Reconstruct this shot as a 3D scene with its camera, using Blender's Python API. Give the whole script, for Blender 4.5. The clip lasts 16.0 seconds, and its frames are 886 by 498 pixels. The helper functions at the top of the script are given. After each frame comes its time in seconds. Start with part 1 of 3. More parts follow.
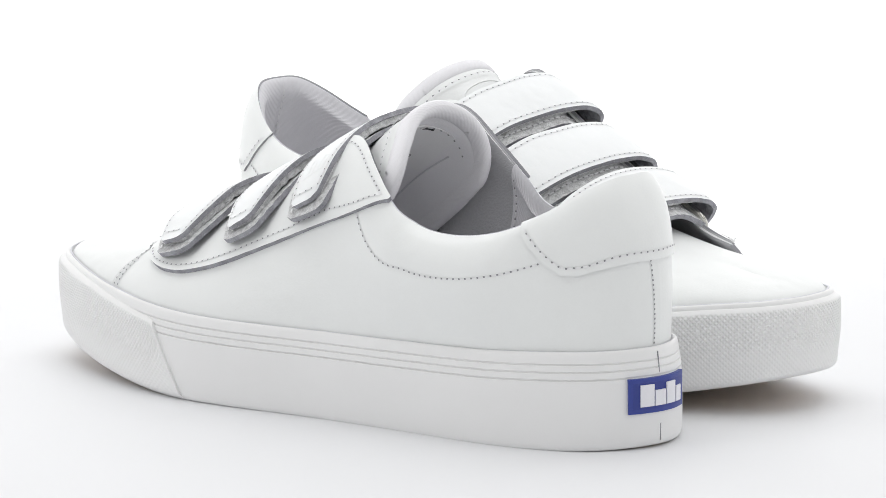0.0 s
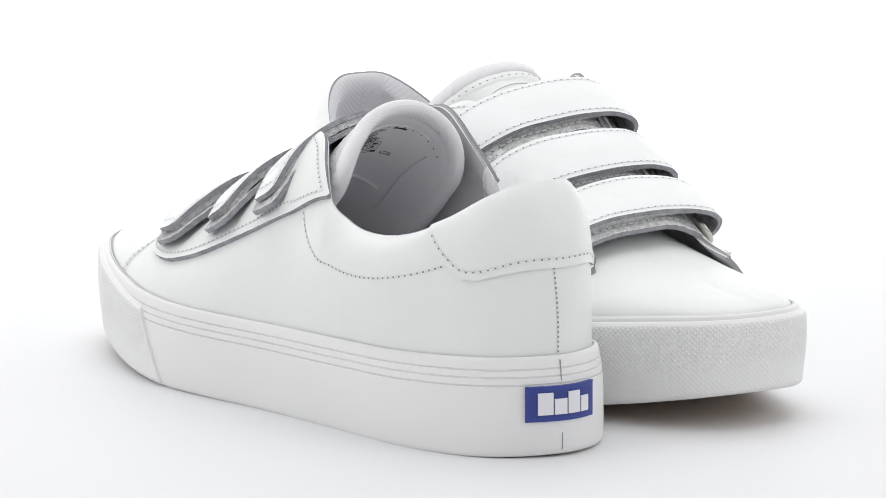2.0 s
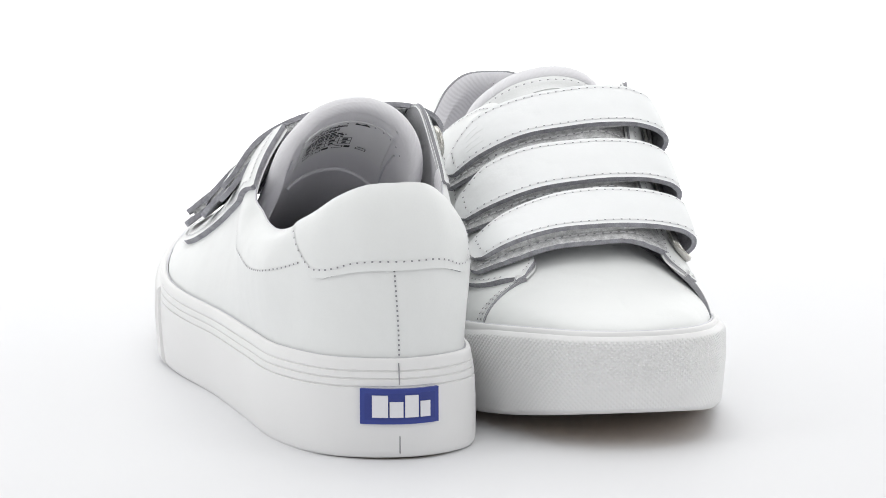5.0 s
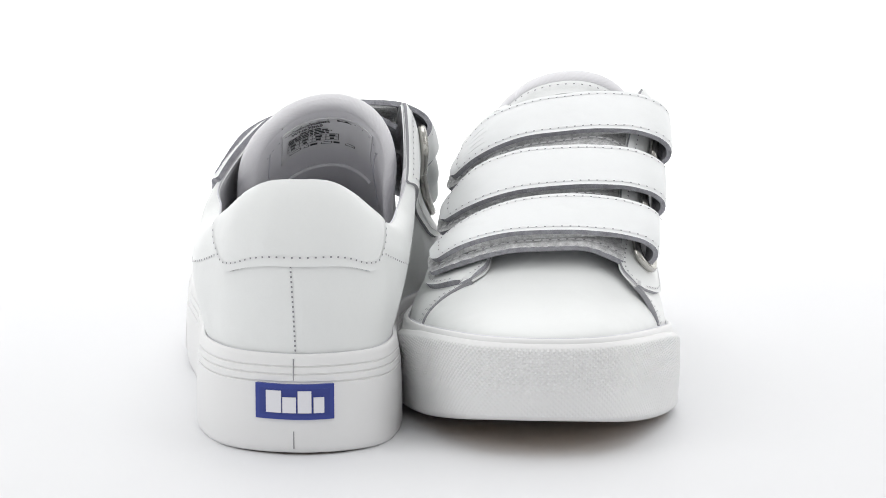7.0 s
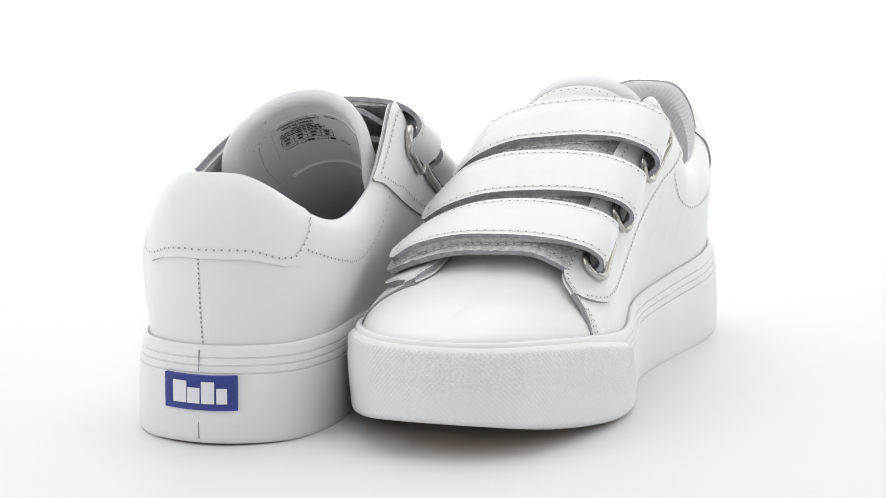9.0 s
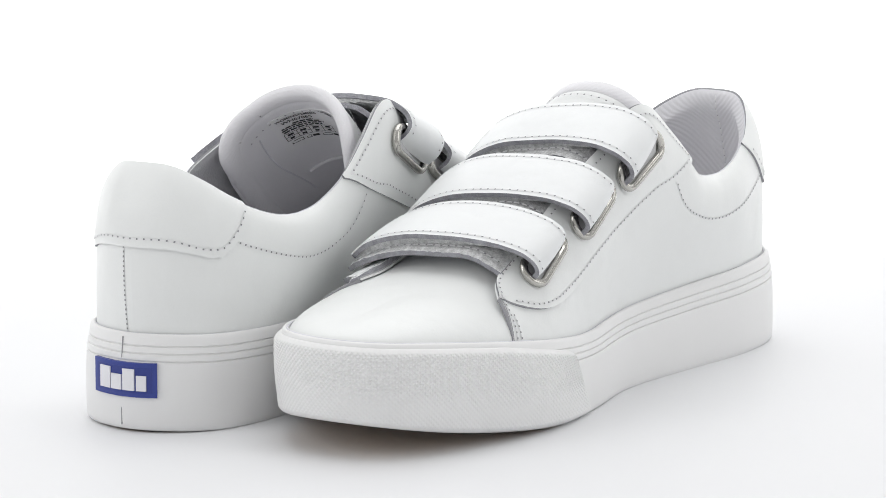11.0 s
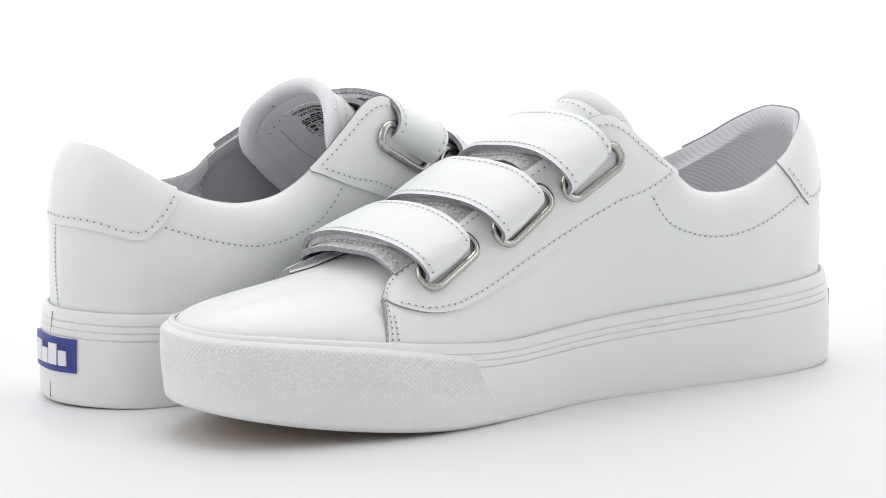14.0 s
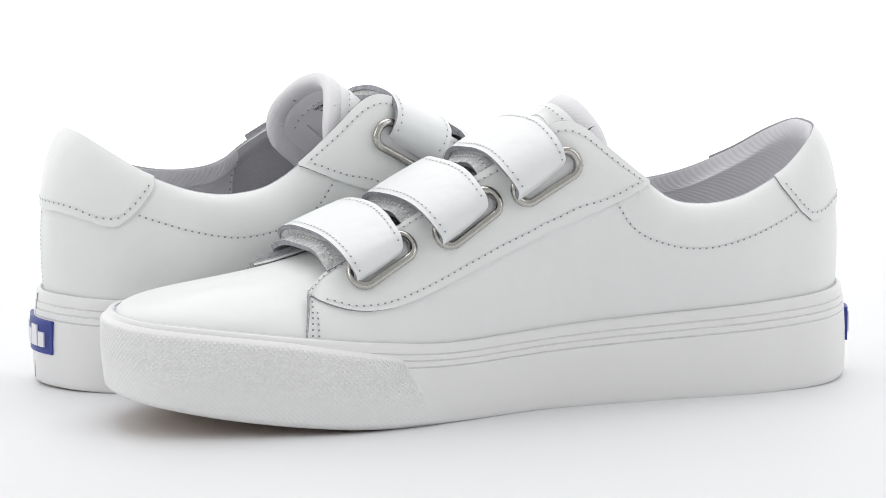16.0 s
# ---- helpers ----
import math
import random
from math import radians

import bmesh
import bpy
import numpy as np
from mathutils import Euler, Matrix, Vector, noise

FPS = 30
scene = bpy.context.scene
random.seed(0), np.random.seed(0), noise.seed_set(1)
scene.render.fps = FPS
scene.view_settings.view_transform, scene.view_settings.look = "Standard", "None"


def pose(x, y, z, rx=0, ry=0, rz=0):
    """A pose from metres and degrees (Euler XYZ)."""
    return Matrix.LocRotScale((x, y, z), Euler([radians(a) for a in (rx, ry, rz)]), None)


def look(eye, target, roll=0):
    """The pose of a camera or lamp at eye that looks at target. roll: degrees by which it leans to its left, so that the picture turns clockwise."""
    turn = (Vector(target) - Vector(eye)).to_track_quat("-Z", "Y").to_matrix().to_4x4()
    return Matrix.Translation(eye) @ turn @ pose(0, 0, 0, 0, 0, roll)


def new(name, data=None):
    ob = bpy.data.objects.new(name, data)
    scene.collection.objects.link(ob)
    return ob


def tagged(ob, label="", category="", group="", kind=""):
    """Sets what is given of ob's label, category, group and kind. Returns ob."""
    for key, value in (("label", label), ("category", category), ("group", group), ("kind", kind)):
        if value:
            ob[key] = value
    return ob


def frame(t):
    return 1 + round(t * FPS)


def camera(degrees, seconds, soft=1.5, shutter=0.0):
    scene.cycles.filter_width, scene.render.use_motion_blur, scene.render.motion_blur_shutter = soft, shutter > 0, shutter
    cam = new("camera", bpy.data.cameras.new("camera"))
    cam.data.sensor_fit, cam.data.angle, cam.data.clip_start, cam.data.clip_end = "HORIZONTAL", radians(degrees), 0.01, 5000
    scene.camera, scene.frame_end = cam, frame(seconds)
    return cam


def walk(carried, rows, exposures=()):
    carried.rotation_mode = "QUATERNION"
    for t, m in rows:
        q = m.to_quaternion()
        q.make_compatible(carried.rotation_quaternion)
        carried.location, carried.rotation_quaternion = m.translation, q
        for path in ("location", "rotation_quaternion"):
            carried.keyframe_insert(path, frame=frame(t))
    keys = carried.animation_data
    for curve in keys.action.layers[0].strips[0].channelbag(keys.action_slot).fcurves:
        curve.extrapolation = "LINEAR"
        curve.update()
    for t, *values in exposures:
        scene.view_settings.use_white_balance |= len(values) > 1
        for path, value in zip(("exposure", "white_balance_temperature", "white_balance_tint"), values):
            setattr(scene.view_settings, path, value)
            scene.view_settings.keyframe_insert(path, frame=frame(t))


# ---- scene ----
# ---------------------------------------------------------------- camera
cam = camera(9.801, 16.0, soft=0.8)
EYE = Vector((0.0, -1.8657, 0.3797))
PITCH, YAW = radians(10.1178), radians(0.0514)
GAZE = Vector((math.sin(YAW) * math.cos(PITCH), math.cos(YAW) * math.cos(PITCH), -math.sin(PITCH)))
stand = look(EYE, EYE + GAZE, -0.1855)
walk(cam, [(0.0, stand), (16.0, stand)])

# ---------------------------------------------------------------- light
scene.view_settings.exposure = 0.0
world = bpy.data.worlds.new("studio")
scene.world = world
world.use_nodes = True
world.node_tree.nodes["Background"].inputs[0].default_value = (1.0, 1.0, 1.0, 1)
world.node_tree.nodes["Background"].inputs[1].default_value = 0.55


def softbox(name, eye, target, w, h, power):
    lamp = bpy.data.lights.new(name, "AREA")
    lamp.shape, lamp.size, lamp.size_y, lamp.energy = "RECTANGLE", w, h, power
    ob = new(name, lamp)
    ob.matrix_world = look(eye, target)
    return ob


softbox("overhead_softbox", (0.0, 0.15, 1.7), (0, 0, 0), 1.6, 1.2, 11)
softbox("side_softbox", (-1.5, -0.7, 0.9), (0, 0, 0.05), 0.9, 1.2, 6)
softbox("side_softbox", (1.5, -0.7, 0.9), (0, 0, 0.05), 0.9, 1.2, 4.4)


# ---------------------------------------------------------------- materials
def material(name, color, rough=0.5, metal=0.0, grain=None, bump=0.0, spread=0.03, blotch=30.0, coat=0.0, sheen=0.0):
    """A plain surface with colour variation at two scales and fine relief. grain: noise scale per metre."""
    m = bpy.data.materials.new(name)
    m.use_nodes = True
    nt = m.node_tree
    b = nt.nodes["Principled BSDF"]
    b.inputs["Metallic"].default_value = metal
    b.inputs["Coat Weight"].default_value = coat
    b.inputs["Coat Roughness"].default_value = 0.25
    b.inputs["Sheen Weight"].default_value = sheen
    co = nt.nodes.new("ShaderNodeTexCoord")
    big = nt.nodes.new("ShaderNodeTexNoise")
    big.inputs["Scale"].default_value, big.inputs["Detail"].default_value = blotch, 3
    small = nt.nodes.new("ShaderNodeTexNoise")
    small.inputs["Scale"].default_value, small.inputs["Detail"].default_value = grain or 900, 4
    for n in (big, small):
        nt.links.new(co.outputs["Object"], n.inputs["Vector"])
    mix = nt.nodes.new("ShaderNodeMix")
    mix.data_type = "FLOAT"
    mix.inputs[0].default_value = 0.4
    nt.links.new(big.outputs["Fac"], mix.inputs[2])
    nt.links.new(small.outputs["Fac"], mix.inputs[3])
    ramp = nt.nodes.new("ShaderNodeValToRGB")
    ramp.color_ramp.elements[0].position, ramp.color_ramp.elements[1].position = 0.3, 0.7
    for e, k in zip(ramp.color_ramp.elements, (1 - spread, 1 + spread)):
        e.color = (*[min(1, c * k) for c in color], 1)
    nt.links.new(mix.outputs[0], ramp.inputs[0])
    nt.links.new(ramp.outputs[0], b.inputs["Base Color"])
    rr = nt.nodes.new("ShaderNodeMapRange")
    rr.inputs[3].default_value, rr.inputs[4].default_value = rough - 0.06, rough + 0.06
    nt.links.new(big.outputs["Fac"], rr.inputs[0])
    nt.links.new(rr.outputs[0], b.inputs["Roughness"])
    if bump:
        bp = nt.nodes.new("ShaderNodeBump")
        bp.inputs["Strength"].default_value, bp.inputs["Distance"].default_value = 1.0, bump
        nt.links.new(small.outputs["Fac"], bp.inputs["Height"])
        nt.links.new(bp.outputs[0], b.inputs["Normal"])
    return m


def twill(name, color, pitch, bump):
    """Woven cloth with diagonal ribs, by the part's UV map in metres."""
    m = material(name, color, 0.85, grain=2500, spread=0.05, sheen=0.2)
    nt = m.node_tree
    b = nt.nodes["Principled BSDF"]
    uv = nt.nodes.new("ShaderNodeUVMap")
    w = nt.nodes.new("ShaderNodeTexWave")
    w.wave_type, w.bands_direction = "BANDS", "DIAGONAL"
    w.inputs["Scale"].default_value = 0.31 / pitch
    w.inputs["Distortion"].default_value = 1.2
    w.inputs["Detail Scale"].default_value = 4
    nt.links.new(uv.outputs[0], w.inputs["Vector"])
    bp = nt.nodes.new("ShaderNodeBump")
    bp.inputs["Strength"].default_value, bp.inputs["Distance"].default_value = 1.0, bump
    nt.links.new(w.outputs["Fac"], bp.inputs["Height"])
    nt.links.new(bp.outputs[0], b.inputs["Normal"])
    return m


LEATHER = material("white_leather", (0.80, 0.815, 0.81), 0.42, grain=1100, bump=0.00006, spread=0.012)
STRAP = material("white_strap_leather", (0.80, 0.815, 0.82), 0.40, grain=1100, bump=0.00006, spread=0.012)


def specks(m, scale=70.0, share=0.9):
    """A few tiny grey specks on a surface."""
    nt = m.node_tree
    b = nt.nodes["Principled BSDF"]
    src = b.inputs["Base Color"].links[0].from_socket
    vor = nt.nodes.new("ShaderNodeTexVoronoi")
    vor.inputs["Scale"].default_value = scale
    co = nt.nodes.new("ShaderNodeTexCoord")
    nt.links.new(co.outputs["Object"], vor.inputs["Vector"])
    near = nt.nodes.new("ShaderNodeMath")
    near.operation, near.inputs[1].default_value = "LESS_THAN", 0.022
    nt.links.new(vor.outputs["Distance"], near.inputs[0])
    rare = nt.nodes.new("ShaderNodeMath")
    rare.operation, rare.inputs[1].default_value = "GREATER_THAN", share
    sep = nt.nodes.new("ShaderNodeSeparateColor")
    nt.links.new(vor.outputs["Color"], sep.inputs[0])
    nt.links.new(sep.outputs[0], rare.inputs[0])
    both = nt.nodes.new("ShaderNodeMath")
    both.operation = "MULTIPLY"
    nt.links.new(near.outputs[0], both.inputs[0])
    nt.links.new(rare.outputs[0], both.inputs[1])
    mix = nt.nodes.new("ShaderNodeMix")
    mix.data_type = "RGBA"
    mix.inputs[7].default_value = (0.42, 0.42, 0.42, 1)
    nt.links.new(both.outputs[0], mix.inputs[0])
    nt.links.new(src, mix.inputs[6])
    nt.links.new(mix.outputs[2], b.inputs["Base Color"])




def waves(m, scale, depth):
    """Gentle hollows and swells over a hand's width, under the grain."""
    nt = m.node_tree
    b = nt.nodes["Principled BSDF"]
    co = nt.nodes.new("ShaderNodeTexCoord")
    n = nt.nodes.new("ShaderNodeTexNoise")
    n.inputs["Scale"].default_value, n.inputs["Detail"].default_value = scale, 2
    nt.links.new(co.outputs["Object"], n.inputs["Vector"])
    bp = nt.nodes.new("ShaderNodeBump")
    bp.inputs["Strength"].default_value, bp.inputs["Distance"].default_value = 1.0, depth
    nt.links.new(n.outputs["Fac"], bp.inputs["Height"])
    nt.links.new(b.inputs["Normal"].links[0].from_socket, bp.inputs["Normal"])
    nt.links.new(bp.outputs[0], b.inputs["Normal"])


waves(LEATHER, 45, 0.0016)
waves(STRAP, 70, 0.0012)
specks(LEATHER)
specks(STRAP)
RUBBER = material("white_rubber", (0.80, 0.80, 0.80), 0.5, grain=2200, bump=0.00003, spread=0.012)
OUTSOLE = material("tan_outsole_rubber", (0.42, 0.30, 0.20), 0.7, grain=900, bump=0.0001)
LINING = twill("lilac_white_twill", (0.77, 0.765, 0.795), 0.0011, 0.00009)
BINDING = twill("lilac_white_binding_tape", (0.79, 0.785, 0.81), 0.0010, 0.00005)
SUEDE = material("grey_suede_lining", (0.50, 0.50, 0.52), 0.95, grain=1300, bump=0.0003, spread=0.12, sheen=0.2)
PADDING = material("lilac_white_lining", (0.80, 0.795, 0.82), 0.8, grain=2600, bump=0.0001, spread=0.04)
INSOLE = material("grey_insole_cloth", (0.34, 0.34, 0.36), 0.9, grain=1800, bump=0.0003, spread=0.10)
EDGE = material("raw_grey_leather_edge", (0.33, 0.33, 0.36), 0.9, grain=1700, bump=0.0006, spread=0.36, blotch=300)
FLEECE = material("grey_white_loop_fleece", (0.66, 0.665, 0.67), 0.95, grain=1700, bump=0.0010, spread=0.38, blotch=480)
THREAD = material("white_thread", (0.80, 0.80, 0.81), 0.7, grain=6000, bump=0.00005)
HOLE = material("stitch_hole_grey", (0.27, 0.27, 0.29), 0.9)
# grey for the shade in the gap between strap end and ring
DARK = material("grey_slot_shade", (0.62, 0.62, 0.63), 0.95, grain=2000, bump=0.0001)
PIPING = material("lilac_grey_piping", (0.70, 0.70, 0.74), 0.9, grain=3500, bump=0.0001, spread=0.2)
# grey of seams and cut edges, also used to paint shade under panel edges
SEAM = material("grey_seam_edge_and_shade", (0.33, 0.33, 0.35), 0.9, grain=3000, bump=0.0001, spread=0.15)
NICKEL = material("brushed_nickel", (0.50, 0.49, 0.46), 0.24, 1.0, grain=1500, bump=0.00002, spread=0.06)
BLUE = material("blue_rubber_tab", (0.027, 0.047, 0.27), 0.42, grain=1500, bump=0.00004, spread=0.08)
DARKBLUE = material("dark_blue_rubber_tab", (0.023, 0.040, 0.235), 0.45, grain=1500, bump=0.00004, spread=0.08)
PRINT_WHITE = material("white_raised_rubber", (0.78, 0.78, 0.82), 0.5)
INK = material("grey_black_ink", (0.05, 0.05, 0.055), 0.8)
PATCH = material("white_size_patch", (0.80, 0.80, 0.81), 0.55, grain=1500, spread=0.03)
DISC = material("white_turntable_acrylic", (0.75, 0.755, 0.77), 0.55, grain=400, spread=0.006, blotch=6)
SWEEP = material("white_paper_sweep", (0.88, 0.88, 0.88), 0.9, grain=300, spread=0.006, blotch=3)


# sweep paper with emission added, so that the background burns out to white
GLOW = material("white_sweep_added_glow", (0.88, 0.88, 0.88), 0.9, grain=300, spread=0.006, blotch=3)
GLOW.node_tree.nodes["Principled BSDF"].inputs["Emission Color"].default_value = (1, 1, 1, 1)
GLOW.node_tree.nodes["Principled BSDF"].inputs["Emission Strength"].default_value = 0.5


# ---------------------------------------------------------------- mesh helpers
MIRROR = [1]  # 1: the left shoe as drawn, -1: its mirror image


def part(name, verts, faces, mats, parent=None, label="", smooth=True, index=None, uvs=None, auto=None):
    """Links verts (metres) and faces as one mesh object, mirrored in y with the shoe that is being built."""
    s = MIRROR[0]
    me = bpy.data.meshes.new(name)
    vs = [(v[0], v[1] * s, v[2]) for v in verts]
    if s < 0:
        faces = [tuple(reversed(f)) for f in faces]
    me.from_pydata(vs, [], faces)
    for m in mats if isinstance(mats, (list, tuple)) else [mats]:
        me.materials.append(m)
    if index is not None:
        me.polygons.foreach_set("material_index", index)
    if smooth:
        me.polygons.foreach_set("use_smooth", [True] * len(me.polygons))
    if uvs is not None:
        layer = me.uv_layers.new(name="UVMap")
        for loop in me.loops:
            layer.data[loop.index].uv = uvs[loop.vertex_index]
    me.update()
    if auto:
        me.set_sharp_from_angle(angle=radians(auto))
    ob = new(name, me)
    if parent:
        ob.parent = parent
    if label:
        tagged(ob, label)
    return ob


def spline(ts, vals, t):
    """A smooth curve through vals at ts (finite-difference cubic), at t."""
    ts, vals = np.asarray(ts, float), np.asarray(vals, float)
    vals = vals.reshape(len(ts), -1)
    d = (vals[1:] - vals[:-1]) / (ts[1:] - ts[:-1])[:, None]
    h = ts[1:] - ts[:-1]
    m = np.empty_like(vals)
    m[0], m[-1] = d[0], d[-1]
    m[1:-1] = (d[:-1] * h[1:, None] + d[1:] * h[:-1, None]) / (h[1:] + h[:-1])[:, None]
    t = np.clip(np.atleast_1d(np.asarray(t, float)), ts[0], ts[-1])
    i = np.clip(np.searchsorted(ts, t, "right") - 1, 0, len(ts) - 2)
    u = ((t - ts[i]) / h[i])[:, None]
    hh = h[i][:, None]
    return ((2 * u**3 - 3 * u**2 + 1) * vals[i] + (u**3 - 2 * u**2 + u) * hh * m[i]
            + (-2 * u**3 + 3 * u**2) * vals[i + 1] + (u**3 - u**2) * hh * m[i + 1])


def through_points(pts, n):
    """n points evenly spaced on a smooth curve through pts."""
    pts = np.asarray(pts, float)
    t = np.concatenate([[0], np.cumsum(np.linalg.norm(np.diff(pts, axis=0), axis=1))])
    dense = spline(t, pts, np.linspace(0, t[-1], 400))
    s = np.concatenate([[0], np.cumsum(np.linalg.norm(np.diff(dense, axis=0), axis=1))])
    q = np.linspace(0, s[-1], n)
    return np.stack([np.interp(q, s, dense[:, k]) for k in range(dense.shape[1])], 1)


def grid_faces(nu, nv, start=0, flip=False, wrap=False):
    out = []
    for i in range(nu if wrap else nu - 1):
        for j in range(nv - 1):
            a, b = start + i * nv + j, start + (i + 1) % nu * nv + j
            f = (a, b, b + 1, a + 1)
            out.append(f[::-1] if flip else f)
    return out


def normals(g):
    du, dv = np.gradient(g, axis=0), np.gradient(g, axis=1)
    n = np.cross(du, dv)
    return n / (np.linalg.norm(n, axis=2)[..., None] + 1e-12)


def slab(name, top, bottom, mats, parent, label="", flip=False, auto=40):
    """A sheet with thickness between two grids: top face (material 0), edges and underside (material 1)."""
    nu, nv = top.shape[:2]
    verts = np.concatenate([top.reshape(-1, 3), bottom.reshape(-1, 3)])
    k = nu * nv
    faces = grid_faces(nu, nv, 0, flip) + grid_faces(nu, nv, k, not flip)
    index = [0] * ((nu - 1) * (nv - 1)) + [1] * ((nu - 1) * (nv - 1))
    ring = [i * nv for i in range(nu)] + [(nu - 1) * nv + j for j in range(1, nv)]
    ring += [i * nv + nv - 1 for i in range(nu - 2, -1, -1)] + [j for j in range(nv - 2, 0, -1)]
    for a, b in zip(ring, ring[1:] + ring[:1]):
        f = (a, a + k, b + k, b)
        faces.append(f[::-1] if flip else f)
        index.append(1)
    return part(name, verts, faces, mats, parent, label, index=index, auto=auto)


def tube(path, r, n=10, closed=False):
    path = np.asarray(path, float)
    k = len(path)
    tan = (np.roll(path, -1, 0) - np.roll(path, 1, 0)) if closed else np.gradient(path, axis=0)
    tan /= np.linalg.norm(tan, axis=1)[:, None]
    verts, up = [], Vector((0.13, 0.31, 0.94))
    for p, t in zip(path, tan):
        t = Vector(t)
        a = t.cross(up).normalized()
        b = a.cross(t)
        up = b
        for i in range(n):
            w = 2 * math.pi * i / n
            verts.append(tuple(Vector(p) + r * (math.cos(w) * a + math.sin(w) * b)))
    faces = []
    for i in range(k if closed else k - 1):
        for j in range(n):
            a, b = i * n + j, (i + 1) % k * n + j
            a2, b2 = i * n + (j + 1) % n, (i + 1) % k * n + (j + 1) % n
            faces.append((a, a2, b2, b))
    if not closed:
        faces += [tuple(range(n)), tuple(range((k - 1) * n, k * n))[::-1]]
    return verts, faces


def stitches(name, path, norm, parent, pitch=0.0030, width=0.00032, label="", hole=0.00029):
    """A row of thread stitches with needle holes between them along a path with its surface normals."""
    path, norm = np.asarray(path, float), np.asarray(norm, float)
    s = np.concatenate([[0], np.cumsum(np.linalg.norm(np.diff(path, axis=0), axis=1))])
    at = lambda q, a: np.array([np.interp(q, s, a[:, k]) for k in range(3)])
    verts, faces, index = [], [], []
    for i in range(int(s[-1] / pitch)):
        q = (i + 0.5) * pitch
        c, n = at(q, path), at(q, norm)
        n = n / np.linalg.norm(n)
        t = at(q + 0.0006, path) - at(q - 0.0006, path)
        t = t / (np.linalg.norm(t) + 1e-12)
        b = np.cross(n, t)
        h, k = pitch * 0.36, len(verts)
        for e, z, w in ((-1, -0.1, 0.5), (-0.6, 0.5, 1), (0.6, 0.5, 1), (1, -0.1, 0.5)):
            for sd in (-1, 1):
                verts.append(c + t * h * e + b * width * w * sd + n * width * z)
        for j in range(3):
            faces.append((k + 2 * j, k + 2 * j + 2, k + 2 * j + 3, k + 2 * j + 1))
            index.append(0)
        k, c = len(verts), c + t * pitch * 0.5
        for e, f in ((-1, -1), (1, -1), (1, 1), (-1, 1)):
            verts.append(c + t * hole * e * 1.1 + b * hole * f + n * 0.00012)
        faces.append((k, k + 1, k + 2, k + 3))
        index.append(1)
    return part(name, verts, faces, [THREAD, HOLE], parent, label, index=index, smooth=False)


# ---------------------------------------------------------------- the sole's plan, left shoe: x to the toe, y to the outer side
PLAN = [(-5.5, -1.5), (6.5, 24.5), (37.5, 37.2), (79.5, 40.3), (120, 43.5), (159, 49.6), (189, 50), (219, 43.5), (248.3, 31.3), (270.2, 14.8),
        (277, -9), (268.3, -31), (242, -43.1), (200.5, -50.1), (160, -42.8), (120.5, -32.6), (80, -32), (38.5, -33.2), (8.3, -25.4)]
NS = 360


def closed_plan():
    p = np.array(PLAN, float) / 1000
    q = np.concatenate([p[-4:], p, p[:4]])
    t = np.arange(len(q)) - 4.0
    dense = spline(t, q, np.linspace(0, len(p), 3000))
    s = np.concatenate([[0], np.cumsum(np.linalg.norm(np.diff(dense, axis=0), axis=1))])
    e = np.linspace(0, s[-1], NS + 1)[:-1]
    return np.stack([np.interp(e, s, dense[:, k]) for k in range(2)], 1), s[-1]


RIM, ROUND = closed_plan()
_t = np.roll(RIM, -1, 0) - np.roll(RIM, 1, 0)
RIM_N = np.stack([-_t[:, 1], _t[:, 0]], 1) / np.linalg.norm(_t, axis=1)[:, None]
if (RIM_N[0] @ np.array([-1.0, 0])) < 0:
    RIM_N = -RIM_N
ARC = ROUND / NS


def sole_top(x, inner):
    lat = spline([-5, 15, 56, 104, 146, 186, 218, 245, 262, 280], [35, 34.3, 32.4, 31.2, 31.0, 32, 34.8, 38, 39.8, 41], np.asarray(x) * 1000)[:, 0]
    med = spline([-5, 15, 50, 92, 137, 164, 190, 218, 245, 262, 280], [35, 34, 32.4, 30.6, 28.6, 28.6, 31.5, 34.8, 38, 39.8, 41], np.asarray(x) * 1000)[:, 0]
    return (lat * (1 - inner) + med * inner) / 1000


def sole_bottom(x):
    return spline([-10, 0, 10, 160, 185, 205, 225, 245, 262, 280], [1.0, 0.4, 0, 0, 0.3, 1.6, 3.6, 6.4, 9.4, 12.6], np.asarray(x) * 1000)[:, 0] / 1000


INNER = np.clip((-RIM[:, 1] + 0.004) / 0.008, 0, 1)
TOPZ, BOTZ = sole_top(RIM[:, 0], INNER), sole_bottom(RIM[:, 0])


# the toe's wall leans in towards the ground (mm at the foot)
TAPER = 1.8 * np.clip((RIM[:, 0] - 0.17) / 0.05, 0, 1)


def rim_at(arc):
    """Plan point, outward normal, top and bottom of the sole at an arc length from the heel (positive: outer side)."""
    i = (np.atleast_1d(arc) / ARC) % NS
    a = np.floor(i).astype(int) % NS
    b, f = (a + 1) % NS, (i - np.floor(i))
    g = lambda v: v[a] * (1 - f)[:, None] + v[b] * f[:, None] if v.ndim > 1 else v[a] * (1 - f) + v[b] * f
    n = g(RIM_N)
    return g(RIM), n / np.linalg.norm(n, axis=1)[:, None], g(TOPZ), g(BOTZ)


def arc_of(x, outer=True):
    """Arc length at which the sole's rim reaches x (metres) on the outer or inner side."""
    n = NS // 2
    ids = np.arange(5, n - 20) if outer else np.arange(NS - 5, n + 20, -1)
    k = ids[np.abs(RIM[ids, 0] - x).argmin()]
    return k * ARC if outer else (k - NS) * ARC


